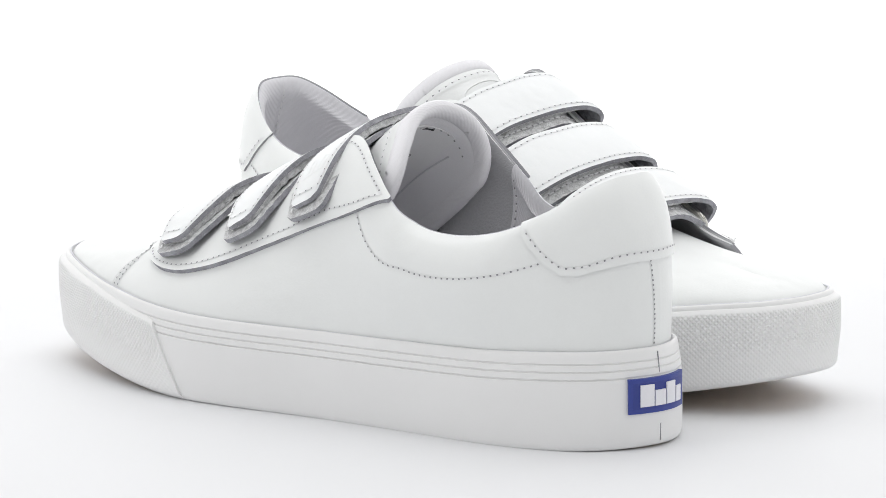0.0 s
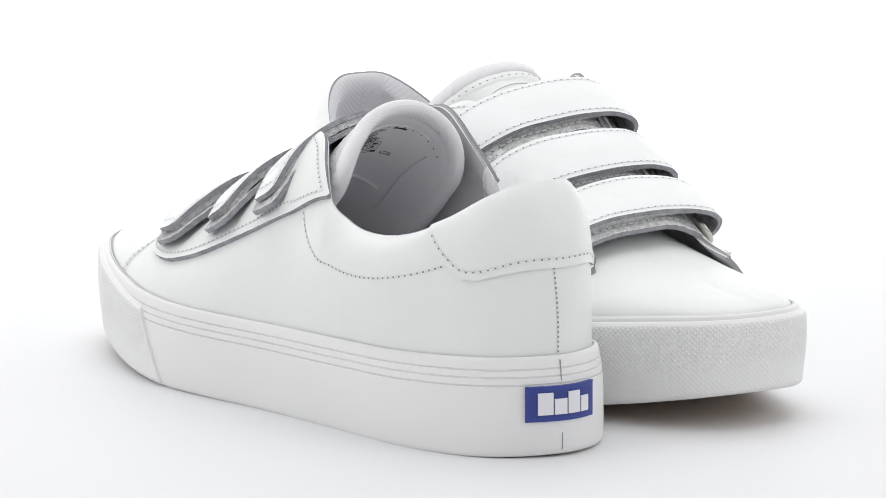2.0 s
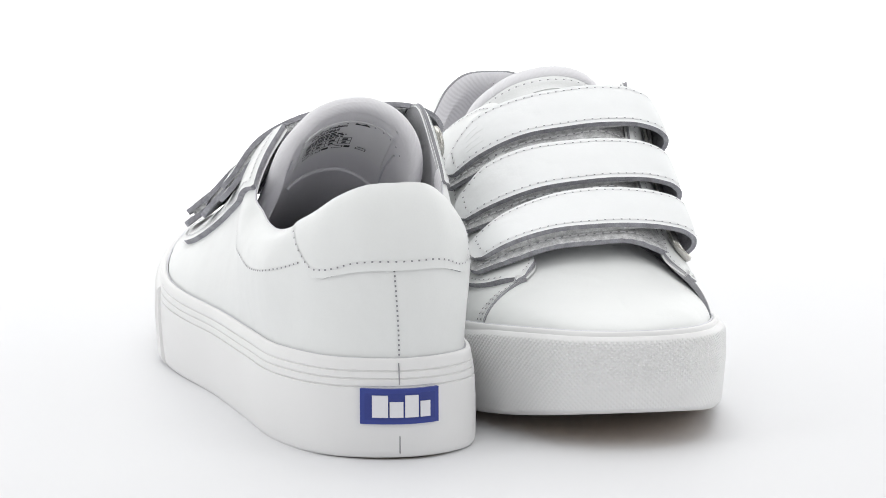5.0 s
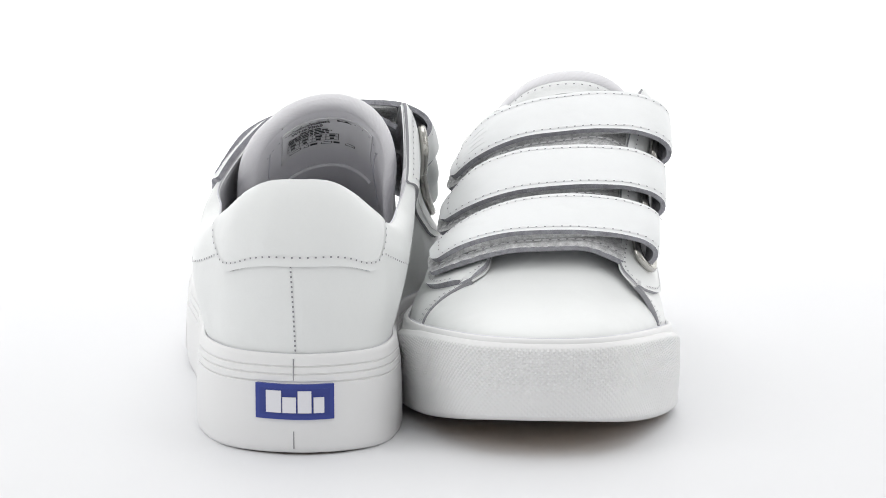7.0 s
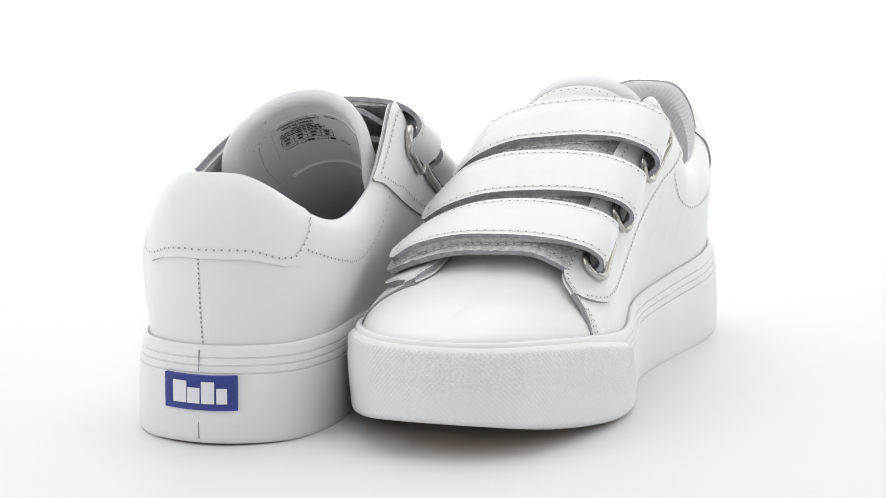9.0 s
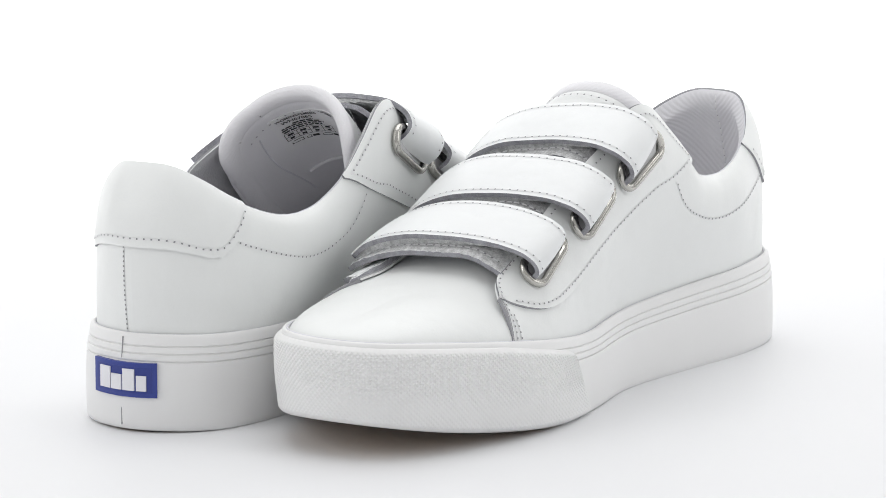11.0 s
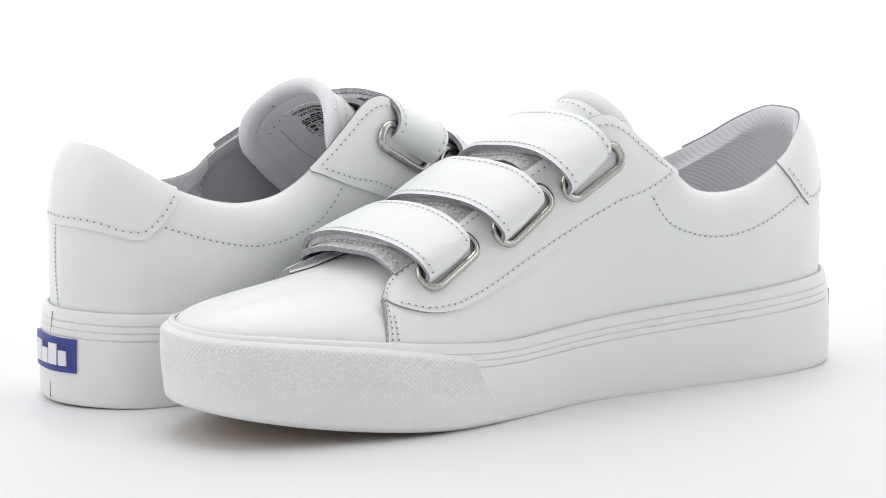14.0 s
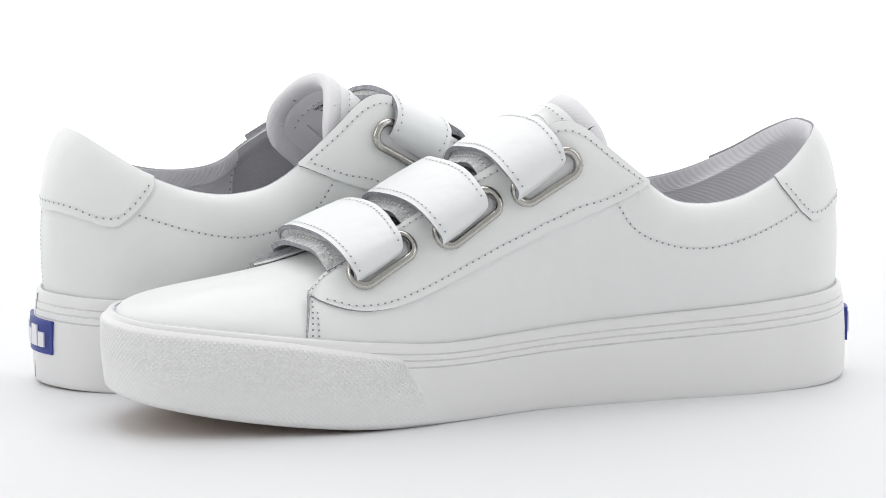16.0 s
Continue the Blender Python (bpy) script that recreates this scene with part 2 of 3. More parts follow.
def build_sole(shoe):
    # wall with rounded foot, three foxing lines and a rolled top edge: (height share, inset in mm)
    prof = [(0.0, 2.2), (0.008, 1.1), (0.03, 0.45), (0.08, 0.12), (0.25, 0.0), (0.50, 0.05), (0.68, 0.35), (0.712, 0.45), (0.719, 1.05), (0.726, 1.05), (0.734, 0.5),
            (0.790, 0.75), (0.797, 1.3), (0.804, 1.3), (0.812, 0.85), (0.866, 1.2), (0.873, 1.75), (0.880, 1.75), (0.888, 1.3), (0.955, 1.7), (0.985, 2.0), (1.0, 2.6), (0.998, 3.2), (0.97, 3.8), (0.93, 4.6)]
    rows = []
    for f, d in prof:
        xy = RIM - RIM_N * (d + TAPER * (1 - min(f, 1)) ** 2)[:, None] / 1000
        rows.append(np.column_stack([xy, BOTZ + (TOPZ - BOTZ) * f]))
    g = np.stack(rows, 1)
    body = part("midsole", g.reshape(-1, 3), grid_faces(NS, len(prof), 0, True, True), RUBBER, shoe, "smooth white rubber sole wall with foxing lines", auto=50)
    # grey tubes that paint the crease's shade where the leather meets the sole's lip
    for name, ids, r in (("crease_shade_line", range(NS + 1), 0.00018), ("toe_crease_shade_line", range(int(arc_of(0.205) / ARC), int(NS + arc_of(0.205, False) / ARC)), 0.00032)):
        ids = np.array(list(ids)) % NS
        line = np.column_stack([(RIM - RIM_N * 0.0037)[ids], (TOPZ - 0.0002)[ids]])
        v, f = tube(line, r, 6)
        part(name, v, f, PIPING, shoe, "thin grey line painting the crease shade between leather and sole")
    # tread underside
    ring = np.column_stack([RIM - RIM_N * (0.0021 + TAPER[:, None] / 1000), BOTZ + 0.0001])
    verts, faces = list(ring), []
    n = NS // 2
    for i in range(1, n):
        a, b, c, d = i, i + 1, (NS - i - 1) % NS, NS - i
        faces.append((a, b, c, d) if b != c else (a, b, d))
    faces.append((0, 1, NS - 1))
    part("outsole", verts, faces, OUTSOLE, shoe, "tan rubber tread underside", smooth=False)
    # footbed
    ring = np.column_stack([RIM - RIM_N * 0.006, np.full(NS, 0.0) + 0.030 + (TOPZ - 0.032) * 0.8])
    part("insole", list(ring), faces, INSOLE, shoe, "grey cloth footbed")
    return body


def bumper_arcs():
    return arc_of(0.1835), ROUND + arc_of(0.1735, False)


def build_bumper(shoe):
    a0, a1 = bumper_arcs()
    nu, nv = 1500, 120
    arcs = np.linspace(a0, a1, nu)
    p, n, zt, zb = rim_at(arcs)
    end = np.minimum(arcs - a0, a1 - arcs)
    low, high = zb + 0.0006, zb + (zt - zb) * np.interp(end, [0, 0.012, 0.05], [0.86, 0.88, 0.945])
    # slanted ends: the strip reaches further back at the bottom
    g = np.zeros((nu, nv, 3))
    for j in range(nv):
        f = j / (nv - 1)
        lean = (0.5 - f) * 0.016
        c = (arcs - (a0 + a1) / 2) / ((a1 - a0) / 2)
        pj, nj, ztj, zbj = rim_at(arcs + lean * np.sign(c) * np.abs(c) ** 9)
        bulge = 0.0011 * (1 - abs(2 * f - 1) ** 18) - 0.0004 * max(0, 0.06 - f) / 0.06 - 0.0005 * max(0, f - 0.95) / 0.05 - 0.0007 * f * f
        z = low + (high - low) * f
        bulge = bulge - np.interp(pj[:, 0], [0.17, 0.22], [0, 0.0018]) * (1 - f) ** 2
        u, w = arcs / 0.00098, z / 0.00095
        tri = lambda q: np.abs((q % 1) - 0.5) * 2
        d1, d2 = tri((u + w) / 1.0 * 0.5), tri((u - w) / 1.0 * 0.5)
        knurl = np.minimum(d1, d2)
        fade = min(1, f / 0.06, (0.97 - f) / 0.05) if f < 0.97 else 0
        fade = max(0, fade) * (0.35 + 0.65 * min(1, max(0, (f - 0.25) / 0.3)))
        off = bulge + 0.00062 * knurl * fade * np.clip(end / 0.002, 0, 1)
        g[:, j, :2] = pj + nj * off[:, None]
        g[:, j, 2] = z
    back = g.copy()
    back[:, :, :2] -= n[:, None, :] * 0.0022
    slab("toe_bumper", g, back, [RUBBER, RUBBER], shoe, "white rubber toe bumper with diamond knurling", flip=True, auto=60)


# ---------------------------------------------------------------- the upper's side surfaces
# top edge of each side: arc from the heel, x, y, z (mm)
OUTER_EDGE = [(-12, 10.2, -9.5, 92.2), (0, 8.8, 0.5, 93.0), (12, 10.4, 10, 92.2), (24, 17, 18, 87.6), (36, 26.5, 24, 81),
              (48, 35.5, 27.8, 76.5), (65, 48, 30, 72.3), (84, 64, 31, 70.3), (104, 80, 31.5, 72.8), (118, 91, 32, 79.5),
              (126, 103, 25.5, 88), (134, 115, 17.5, 95), (160, 140, 16, 81.8), (185, 165, 15, 69), (210, 189, 16, 57.5),
              (229, 205, 16.5, 52.6), (251, 214, 21.5, 49.6)]
INSIDE_EDGE = [(-12, 10.4, 10, 92.2), (0, 8.8, 0.5, 93.0), (12, 10.2, -9.5, 92.2), (24, 16.5, -17.0, 87.2), (36, 26, -22.8, 80.4),
               (48, 34.5, -25.5, 76.2), (65, 48, -28.5, 71.6), (83, 62.5, -30, 70.5), (98, 75, -31.5, 73.5), (108, 84, -34, 79.8),
               (120, 98, -34, 91.5), (130, 110.7, -33, 101.8), (158, 140, -29, 88.5), (183, 165, -28, 74.5), (208, 190, -29.5, 61),
               (228, 206, -31, 52.5), (240, 212.5, -36.5, 48.5)]
# direction in which the wall arrives at that edge, and its lean at the foot
OUTER_BEND = [(0.5, 0.3, 0.5, 0.08), (0.6, 0, 0.58, 0.14), (0.5, -0.3, 0.5, 0.08), (0.25, -0.55, 0.45, -0.02), (0.1, -0.65, 0.4, -0.02),
              (0, -0.8, 0.35, 0.02), (0, -1.2, 0.25, 0.25), (0, -1.35, 0.2, 0.32), (0, -1.1, 0.3, 0.25), (0, -0.75, 0.5, 0.12),
              (-0.1, -0.8, 0.6, 0.04), (-0.1, -0.85, 0.5, 0), (0, -0.9, 0.45, 0), (0, -0.9, 0.4, 0), (0, -0.9, 0.3, 0), (0, -0.9, 0.25, 0),
              (0, -0.8, 0.4, 0)]
INSIDE_BEND = [(0.5, -0.3, 0.5, 0.08), (0.6, 0, 0.58, 0.14), (0.5, 0.3, 0.5, 0.08), (0.25, 0.55, 0.45, -0.02), (0.1, 0.65, 0.4, 0.0),
               (0, 0.8, 0.35, 0.06), (0, 1, 0.25, 0.25), (0, 1.05, 0.2, 0.32), (0, 0.9, 0.3, 0.3), (0, 0.6, 0.6, 0.24),
               (-0.1, 0.5, 0.8, 0.18), (-0.1, 0.55, 0.8, 0.15), (0, 0.75, 0.6, 0.13), (0, 0.85, 0.45, 0.12), (0, 0.85, 0.4, 0.1),
               (0, 0.8, 0.4, 0), (0, 0.7, 0.5, 0)]


class Side:
    """One side of the upper: a surface from the sole's rim (v = 0) to the top edge (v = 1), along arc u in metres."""

    def __init__(self, edge, bend, sign):
        r = np.concatenate([np.array(edge, float), np.array(bend, float)], 1)
        self.a, self.t, self.e, self.out = r[:, 0] / 1000, r[:, 1:4] / 1000, r[:, 4:7], r[:, 7]
        self.sign, self.end = sign, r[-1, 0] / 1000
        uu, vv = np.linspace(0, self.end, 300), np.linspace(0, 1, 60)
        self.uu, self.vv, self.g = uu, vv, self.surface(uu, vv)

    def surface(self, u, v):
        u, v = np.asarray(u, float), np.asarray(v, float)
        p, n, zt, _ = rim_at(u * self.sign)
        base = np.column_stack([p - n * 0.0041, zt - 0.0018])
        top = spline(self.a, self.t, u)
        e = spline(self.a, self.e, u)
        lean = spline(self.a, self.out, u)
        s = np.column_stack([n * lean, np.ones(len(u))])
        size = np.linalg.norm(top - base, axis=1)[:, None]
        s, e = s * size * 0.95, e * size * 0.85
        w = v[None, :, None]
        return ((2 * w**3 - 3 * w**2 + 1) * base[:, None] + (w**3 - 2 * w**2 + w) * s[:, None]
                + (-2 * w**3 + 3 * w**2) * top[:, None] + (w**3 - w**2) * e[:, None])

    def outward(self, g):
        return normals(g) * -self.sign

    def locate(self, pt):
        """(u, v) of the surface point nearest to pt (mm)."""
        d = np.linalg.norm(self.g - np.array(pt) / 1000, axis=2)
        i, j = np.unravel_index(d.argmin(), d.shape)
        u, v = np.clip(self.uu[i] + np.linspace(-0.001, 0.001, 21), 0, self.end), np.clip(self.vv[j] + np.linspace(-0.018, 0.018, 21), 0, 1)
        d = np.linalg.norm(self.surface(u, v) - np.array(pt) / 1000, axis=2)
        i, j = np.unravel_index(d.argmin(), d.shape)
        return u[i], v[j]

    def line(self, uv, n=200, lift=0.0):
        """Points and normals on the surface along a smooth (u, v) line."""
        q = through_points(np.array([(a, b * 0.05) for a, b in uv]), n)
        q[:, 1] /= 0.05
        pts, nn = [], []
        for u, v in q:
            v = min(max(v, 0.004), 0.996)
            g = self.surface([max(u - 0.0008, 0), u, min(u + 0.0008, self.end)], [v - 0.004, v, v + 0.004])
            m = self.outward(g)[1, 1]
            pts.append(g[1, 1] + m * lift)
            nn.append(m)
        return np.array(pts), np.array(nn)


def quarter(shoe, side, label):
    nu, nv = 150, 36
    uu = np.linspace(0, side.end, nu)
    g = side.surface(uu, np.linspace(0, 1, nv))
    n = side.outward(g)
    flip = side.sign < 0
    # outer leather, with a rolled edge that turns inwards by its thickness
    verts = np.concatenate([g, (g[:, -1] - n[:, -1] * 0.0012)[:, None] + np.array([0, 0, 0.0004])], 1)
    part("quarter", verts.reshape(-1, 3), grid_faces(nu, nv + 1, 0, not flip), LEATHER, shoe, label)
    # padded lining: full at the collar, thin at the eyestay
    th = np.interp(uu * 1000, [0, 15, 50, 100, 118, 134, 250], [5.5, 5.8, 7.0, 6.5, 3.4, 1.8, 1.6])[:, None] / 1000
    vv = 1.0 - 0.98 * np.linspace(0, 1, nv) ** 1.7
    inner = side.surface(uu, vv)
    ni = -side.outward(inner)
    k = np.clip((1 - vv) / 0.17, 0, 1)
    depth = th * (0.12 + 0.88 * np.sqrt(1 - (1 - k) ** 2))[None, :]
    inner = inner - ni * depth[..., None]
    roll = 0.0007 * np.exp(-((1 - vv) / 0.05) ** 2)
    inner[:, :, 2] += roll[None, :]
    ss = np.concatenate([[0], np.cumsum(np.linalg.norm(np.diff(inner[:, 0], axis=0), axis=1))])
    uvs = [(ss[i], (1 - vv[j]) * 0.05) for i in range(nu) for j in range(nv)]
    # twill round the heel, grey suede further forward, stitched where they meet
    cut = int(np.searchsorted(uu, 0.112))
    part("lining", inner[:cut + 1].reshape(-1, 3), grid_faces(cut + 1, nv, 0, not flip), LINING, shoe, "lilac-white twill lining", uvs=uvs[:(cut + 1) * nv])
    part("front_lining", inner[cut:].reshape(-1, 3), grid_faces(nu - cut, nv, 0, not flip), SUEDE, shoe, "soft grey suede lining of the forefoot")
    away = ni[cut, 3:-6] * 0.0003
    stitches("stitching", inner[cut - 1, 3:-6] - away, -ni[cut - 1, 3:-6], shoe, pitch=0.0028)
    if flip:
        stitches("stitching", inner[1, 2:-8] - ni[1, 2:-8] * 0.0003, -ni[1, 2:-8], shoe, pitch=0.0028, hole=0.00014)


def fray(shoe, at, seed):
    """A small tuft of loose thread at a cut corner."""
    rng = random.Random(seed)
    verts, faces = [], []
    for i in range(16):
        d = np.array([rng.gauss(0, 1), rng.gauss(0, 1), rng.gauss(0.2, 0.6)])
        d = d / np.linalg.norm(d) * rng.uniform(0.0008, 0.0022)
        mid = at + d * 0.5 + np.array([0, 0, rng.uniform(0, 0.0006)])
        v, f = tube([at + d * 0.05, mid, at + d], 0.00013, 5)
        faces += [tuple(len(verts) + k for k in q) for q in f]
        verts += v
    tagged(part("frayed_thread", verts, faces, THREAD, shoe, "frayed white thread ends at a cut corner"), kind="stuff")


def panel_grid(side, low, u0, u1, lift, nu, nv, thin=1.0):
    uu = np.linspace(u0, u1, nu)
    lu, lv = np.array(low).T
    lo = np.interp(uu, lu, lv)
    g, base = np.zeros((nu, nv, 3)), np.zeros((nu, nv, 3))
    for i, u in enumerate(uu):
        v = lo[i] + (1 - lo[i]) * np.linspace(0, 1, nv)
        s = side.surface([u - 0.001, u, min(u + 0.001, side.end)], v)
        m = side.outward(s)[1]
        base[i], g[i] = s[1] - m * 0.0002, s[1] + m * lift * np.interp(u1 - u, [0, 0.012], [thin, 1])
    return g, base


def overlay(name, shoe, side, low, u0, u1, lift, label, edge, nu=120, nv=18):
    """A leather panel laid on a side, from the lower edge low [(u, v), ...] up to the top edge."""
    g, base = panel_grid(side, low, u0, u1, lift, nu, nv, 0.45)
    slab(name, g, base, [LEATHER, edge], shoe, label, flip=side.sign > 0)


VAMP_SPINE = [(170, -6, 65), (190, -6, 57.5), (205, -6, 52.8), (220, -6, 49.8), (235, -6, 47.8), (250, -6.5, 45.6)]


def build_vamp(shoe):
    """Toe leather: a fan from the sole's rim to the ridge over the toes."""
    spine = np.array(VAMP_SPINE, float) / 1000
    nv, grids = 26, []
    for outer in (True, False):
        a0 = arc_of(0.195, outer)
        a1 = ROUND / 2 if outer else -ROUND / 2
        arcs = np.linspace(a0, a1, 70)
        p, n, zt, _ = rim_at(arcs)
        base = np.column_stack([p - n * 0.0041, zt - 0.0018])
        f = np.linspace(0, 1, 70)
        sx = 0.182 + (0.248 - 0.182) * (1 - (1 - f) ** 1.35)
        top = spline(spine[:, 0], spine, sx)
        d = top - base
        size = np.linalg.norm(d, axis=1)[:, None]
        s = np.column_stack([-n * 0.10, np.ones(len(arcs))]) * size * np.interp(f, [0, 1], [0.85, 0.55])[:, None]
        e = np.column_stack([d[:, 0] * 1.0, d[:, 1], (top[:, 2] - base[:, 2]) * np.interp(f, [0, 0.6, 1], [0.0, 0.05, 0.25])]) * np.interp(f, [0, 1], [1.0, 0.9])[:, None]
        w = np.linspace(0, 1, nv)[None, :, None]
        grids.append((2 * w**3 - 3 * w**2 + 1) * base[:, None] + (w**3 - 2 * w**2 + w) * s[:, None]
                     + (-2 * w**3 + 3 * w**2) * top[:, None] + (w**3 - w**2) * e[:, None])
    g = np.concatenate([grids[0], grids[1][::-1][1:]])
    ob = part("vamp", g.reshape(-1, 3), grid_faces(len(g), nv, 0, True), LEATHER, shoe, "smooth white leather toe")
    bm = bmesh.new()
    bm.from_mesh(ob.data)
    bmesh.ops.remove_doubles(bm, verts=bm.verts, dist=0.00005)
    soft = [v for v in bm.verts if not v.is_boundary]
    for _ in range(8):
        bmesh.ops.smooth_vert(bm, verts=soft, factor=0.5, use_axis_x=True, use_axis_y=True, use_axis_z=True)
    bm.to_mesh(ob.data)
    bm.free()


# ---------------------------------------------------------------- tongue
T_AXIS = [(212, -5, 47), (195, -5, 54.5), (175, -5, 64), (150, -5.5, 77), (130, -6, 90.5), (115.5, -7, 101.8), (104.6, -7.5, 109.4)]


def tongue_point(q, f, drop=0.0):
    """A point of the tongue: q along it (0 to 1), f across it in radians, drop below its face."""
    ax = through_points(np.array(T_AXIS) / 1000, 80)
    i = np.interp(q, np.linspace(0, 1, 80), np.arange(80))
    c = np.array([np.interp(i, np.arange(80), ax[:, k]) for k in range(3)])
    t = ax[min(79, int(i) + 1)] - ax[max(0, int(i) - 1)]
    t /= np.linalg.norm(t)
    up = np.cross(t, [0, 1.0, 0])
    up /= np.linalg.norm(up)
    up = up if up[2] > 0 else -up
    r = np.interp(q, [0, 0.5, 0.8, 1], [0.030, 0.0275, 0.026, 0.0265])
    rr = r - drop
    wide = 1.08 * math.sin(f) + 0.26 * max(0, f - 0.9) if f > 0 else 0.88 * math.sin(f)
    return c - up * r + np.array([0, 1.0, 0]) * rr * wide + up * rr * math.cos(f)


def tongue_reach(f, full=1.75):
    k = min(1, abs(f) / full)
    if f > 0:
        return 1.0 - 0.17 * (1 - math.sqrt(max(0, 1 - k**5.0)))
    return 1.0 - 0.19 * (1 - math.sqrt(max(0, 1 - k**3.6)))


def build_tongue(shoe):
    nf, nq = 61, 70
    fs = np.linspace(-1.75, 1.75, nf)
    grids = []
    for drop in (0.0, 0.0045):
        g = np.zeros((nf, nq, 3))
        for i, f in enumerate(fs):
            top = tongue_reach(f)
            for j, q in enumerate(np.linspace(0.0, 1, nq)):
                qq = q * top
                d = drop * min(1, 0.25 + (1 - q) * 14) * min(1, 0.3 + (1 - abs(f) / 1.75) * 9)
                roll = (0.0022 * max(0, 1 - (1 - q) * 16) ** 2) * (1 if drop == 0 else 0.6)
                g[i, j] = tongue_point(qq, f, d + roll)
        grids.append(g)
    slab("tongue", grids[0], grids[1], [LEATHER, PADDING], shoe, "padded tongue, white leather outside and lilac cloth inside", auto=70)
    # twill binding round the edge, on the face and folded over to the inside
    path = [(f, tongue_reach(f)) for f in np.linspace(-1.75, 1.75, 90)]
    path = [(-1.75, q) for q in np.linspace(0.45, tongue_reach(-1.75), 14)[:-1]] + path + [(1.75, q) for q in np.linspace(tongue_reach(1.75), 0.45, 14)[1:]]
    prof = [(7.0, 0.3), (6.4, -0.3), (3.6, -0.5), (1.2, -0.2), (0.0, 0.9), (-0.3, 2.2), (0.3, 3.8), (1.6, 4.8), (3.6, 5.0), (5.6, 5.0), (6.6, 4.6)]
    verts, uvs, s = [], [], 0.0
    last = None
    for f, q in path:
        for w, d in prof:
            # move inwards from the edge towards the tongue's middle
            e = np.array([-f * 0.027, (0.55 - q) * 0.135 if abs(f) < 1.74 else 0.0])
            if abs(f) > 1.5:
                e = np.array([-np.sign(f), -max(0, (1.75 - abs(f)) / 0.25) * 0.8])
            elif abs(f) < 0.9:
                e = np.array([0, -1.0])
            e = e / (np.linalg.norm(e) + 1e-9) * w / 1000
            v = tongue_point(q + e[1] / 0.135, f + e[0] / 0.027, d / 1000 * 0.95)
            verts.append(v)
        if last is not None:
            s += np.linalg.norm(verts[-6] - last)
        last = verts[-6]
        uvs += [(s, k * 0.002) for k in range(len(prof))]
    part("binding", verts, grid_faces(len(path), len(prof), 0), BINDING, shoe, "lilac-white twill binding on the tongue edge", uvs=uvs)
    st = [(f, q) for f, q in path if abs(f) < 1.4]
    pts = np.array([tongue_point(q - 0.075, f, -0.0010) for f, q in st])
    ctr = np.array([tongue_point(q - 0.075, f, 0.004) for f, q in st])
    stitches("stitching", pts, pts - ctr, shoe)
    oval = [tongue_point(0.865 + 0.030 * math.sin(t), 0.46 * math.cos(t), -0.0001) for t in np.linspace(0, 2 * math.pi, 41)[:-1]]
    v, f = tube(oval, 0.00022, 6, True)
    part("embossed_oval", v, f, LEATHER, shoe, "embossed oval outline on the tongue")
    # creases of the lining inside
    for f0, f1, q0, q1 in ((1.12, 0.98, 0.86, 0.52), (-1.02, -0.92, 0.84, 0.5)):
        line = [tongue_point(q0 + (q1 - q0) * k, f0 + (f1 - f0) * k + 0.06 * math.sin(5 * k), 0.0046) for k in np.linspace(0, 1, 24)]
        v, f = tube(line, 0.00035, 6)
        part("lining_crease", v, f, PIPING, shoe, "crease seam in the tongue lining")
    ridge = [tongue_point(0.60 + 0.02 * math.cos(f * 1.4), f, 0.0050) for f in np.linspace(-0.8, 0.8, 30)]
    v, f = tube(ridge, 0.0007, 8)
    part("lining_ridge", v, f, PADDING, shoe, "low ridge across the tongue lining")
    inn = np.array([tongue_point(q - 0.085, f * 0.93, 0.0058) for f, q in st])
    ctr = np.array([tongue_point(q - 0.085, f * 0.93, 0.002) for f, q in st])
    stitches("stitching", inn, inn - ctr, shoe, pitch=0.0034)


# ---------------------------------------------------------------- straps and rings: front and rear edges from the outer end to the ring (mm)
TOE_STRAP = ([(198.4, 37.2, 53.2), (203.4, 26, 60.4), (204, 10, 65), (203, -5, 66), (202, -20, 65.8), (201.3, -32.5, 64.2),
              (200.4, -39.5, 62), (199, -42.9, 59), (196.8, -43, 55.2), (195.4, -39.5, 51.6)],
             [(187.5, 39, 56.4), (184, 27, 66), (184, 11, 73), (182.5, -5, 75.5), (181, -20, 75.2), (181.2, -33, 73.2),
              (180.8, -39.8, 70.6), (180, -42.7, 67.8), (179.4, -42.2, 64.2), (179, -38.7, 61)])
MIDDLE_STRAP = ([(165, 37.5, 61.5), (171.5, 26, 69), (174.5, 10, 75), (174, -5, 77), (172.8, -20, 77.6), (171.4, -34.5, 76.2), (170, -41, 73.8),
                 (168.2, -43.9, 70.8), (165.4, -43.8, 66.8), (163.8, -40, 63.2)],
                [(155, 37.6, 67.2), (151.5, 25.5, 80), (152.5, 10, 86.5), (153.5, -5, 88.5), (151.5, -20, 88.5), (150.7, -34, 86.5),
                 (149.8, -40.2, 83.4), (148.6, -42.9, 80.6), (147.6, -42.2, 77.2), (147.2, -38.7, 74.2)])
TOP_STRAP = ([(134.5, 37, 72.3), (140, 26, 82), (143, 10, 89.5), (143.5, -5, 92), (143.6, -20, 93.3), (143.3, -35.5, 92), (142, -41.8, 89.2),
              (140, -44.6, 86), (137, -44.2, 81.4), (135.8, -39.8, 77.2)],
             [(124, 36.2, 77.6), (122.5, 25, 92.8), (124, 10, 100), (124.5, -5, 103), (123, -20, 104), (122.2, -35, 102),
              (120.8, -41.2, 98.2), (119.6, -43, 95), (118.4, -41.6, 91.4), (118, -37.7, 88.2)])
STRAPS = (TOE_STRAP, MIDDLE_STRAP, TOP_STRAP)
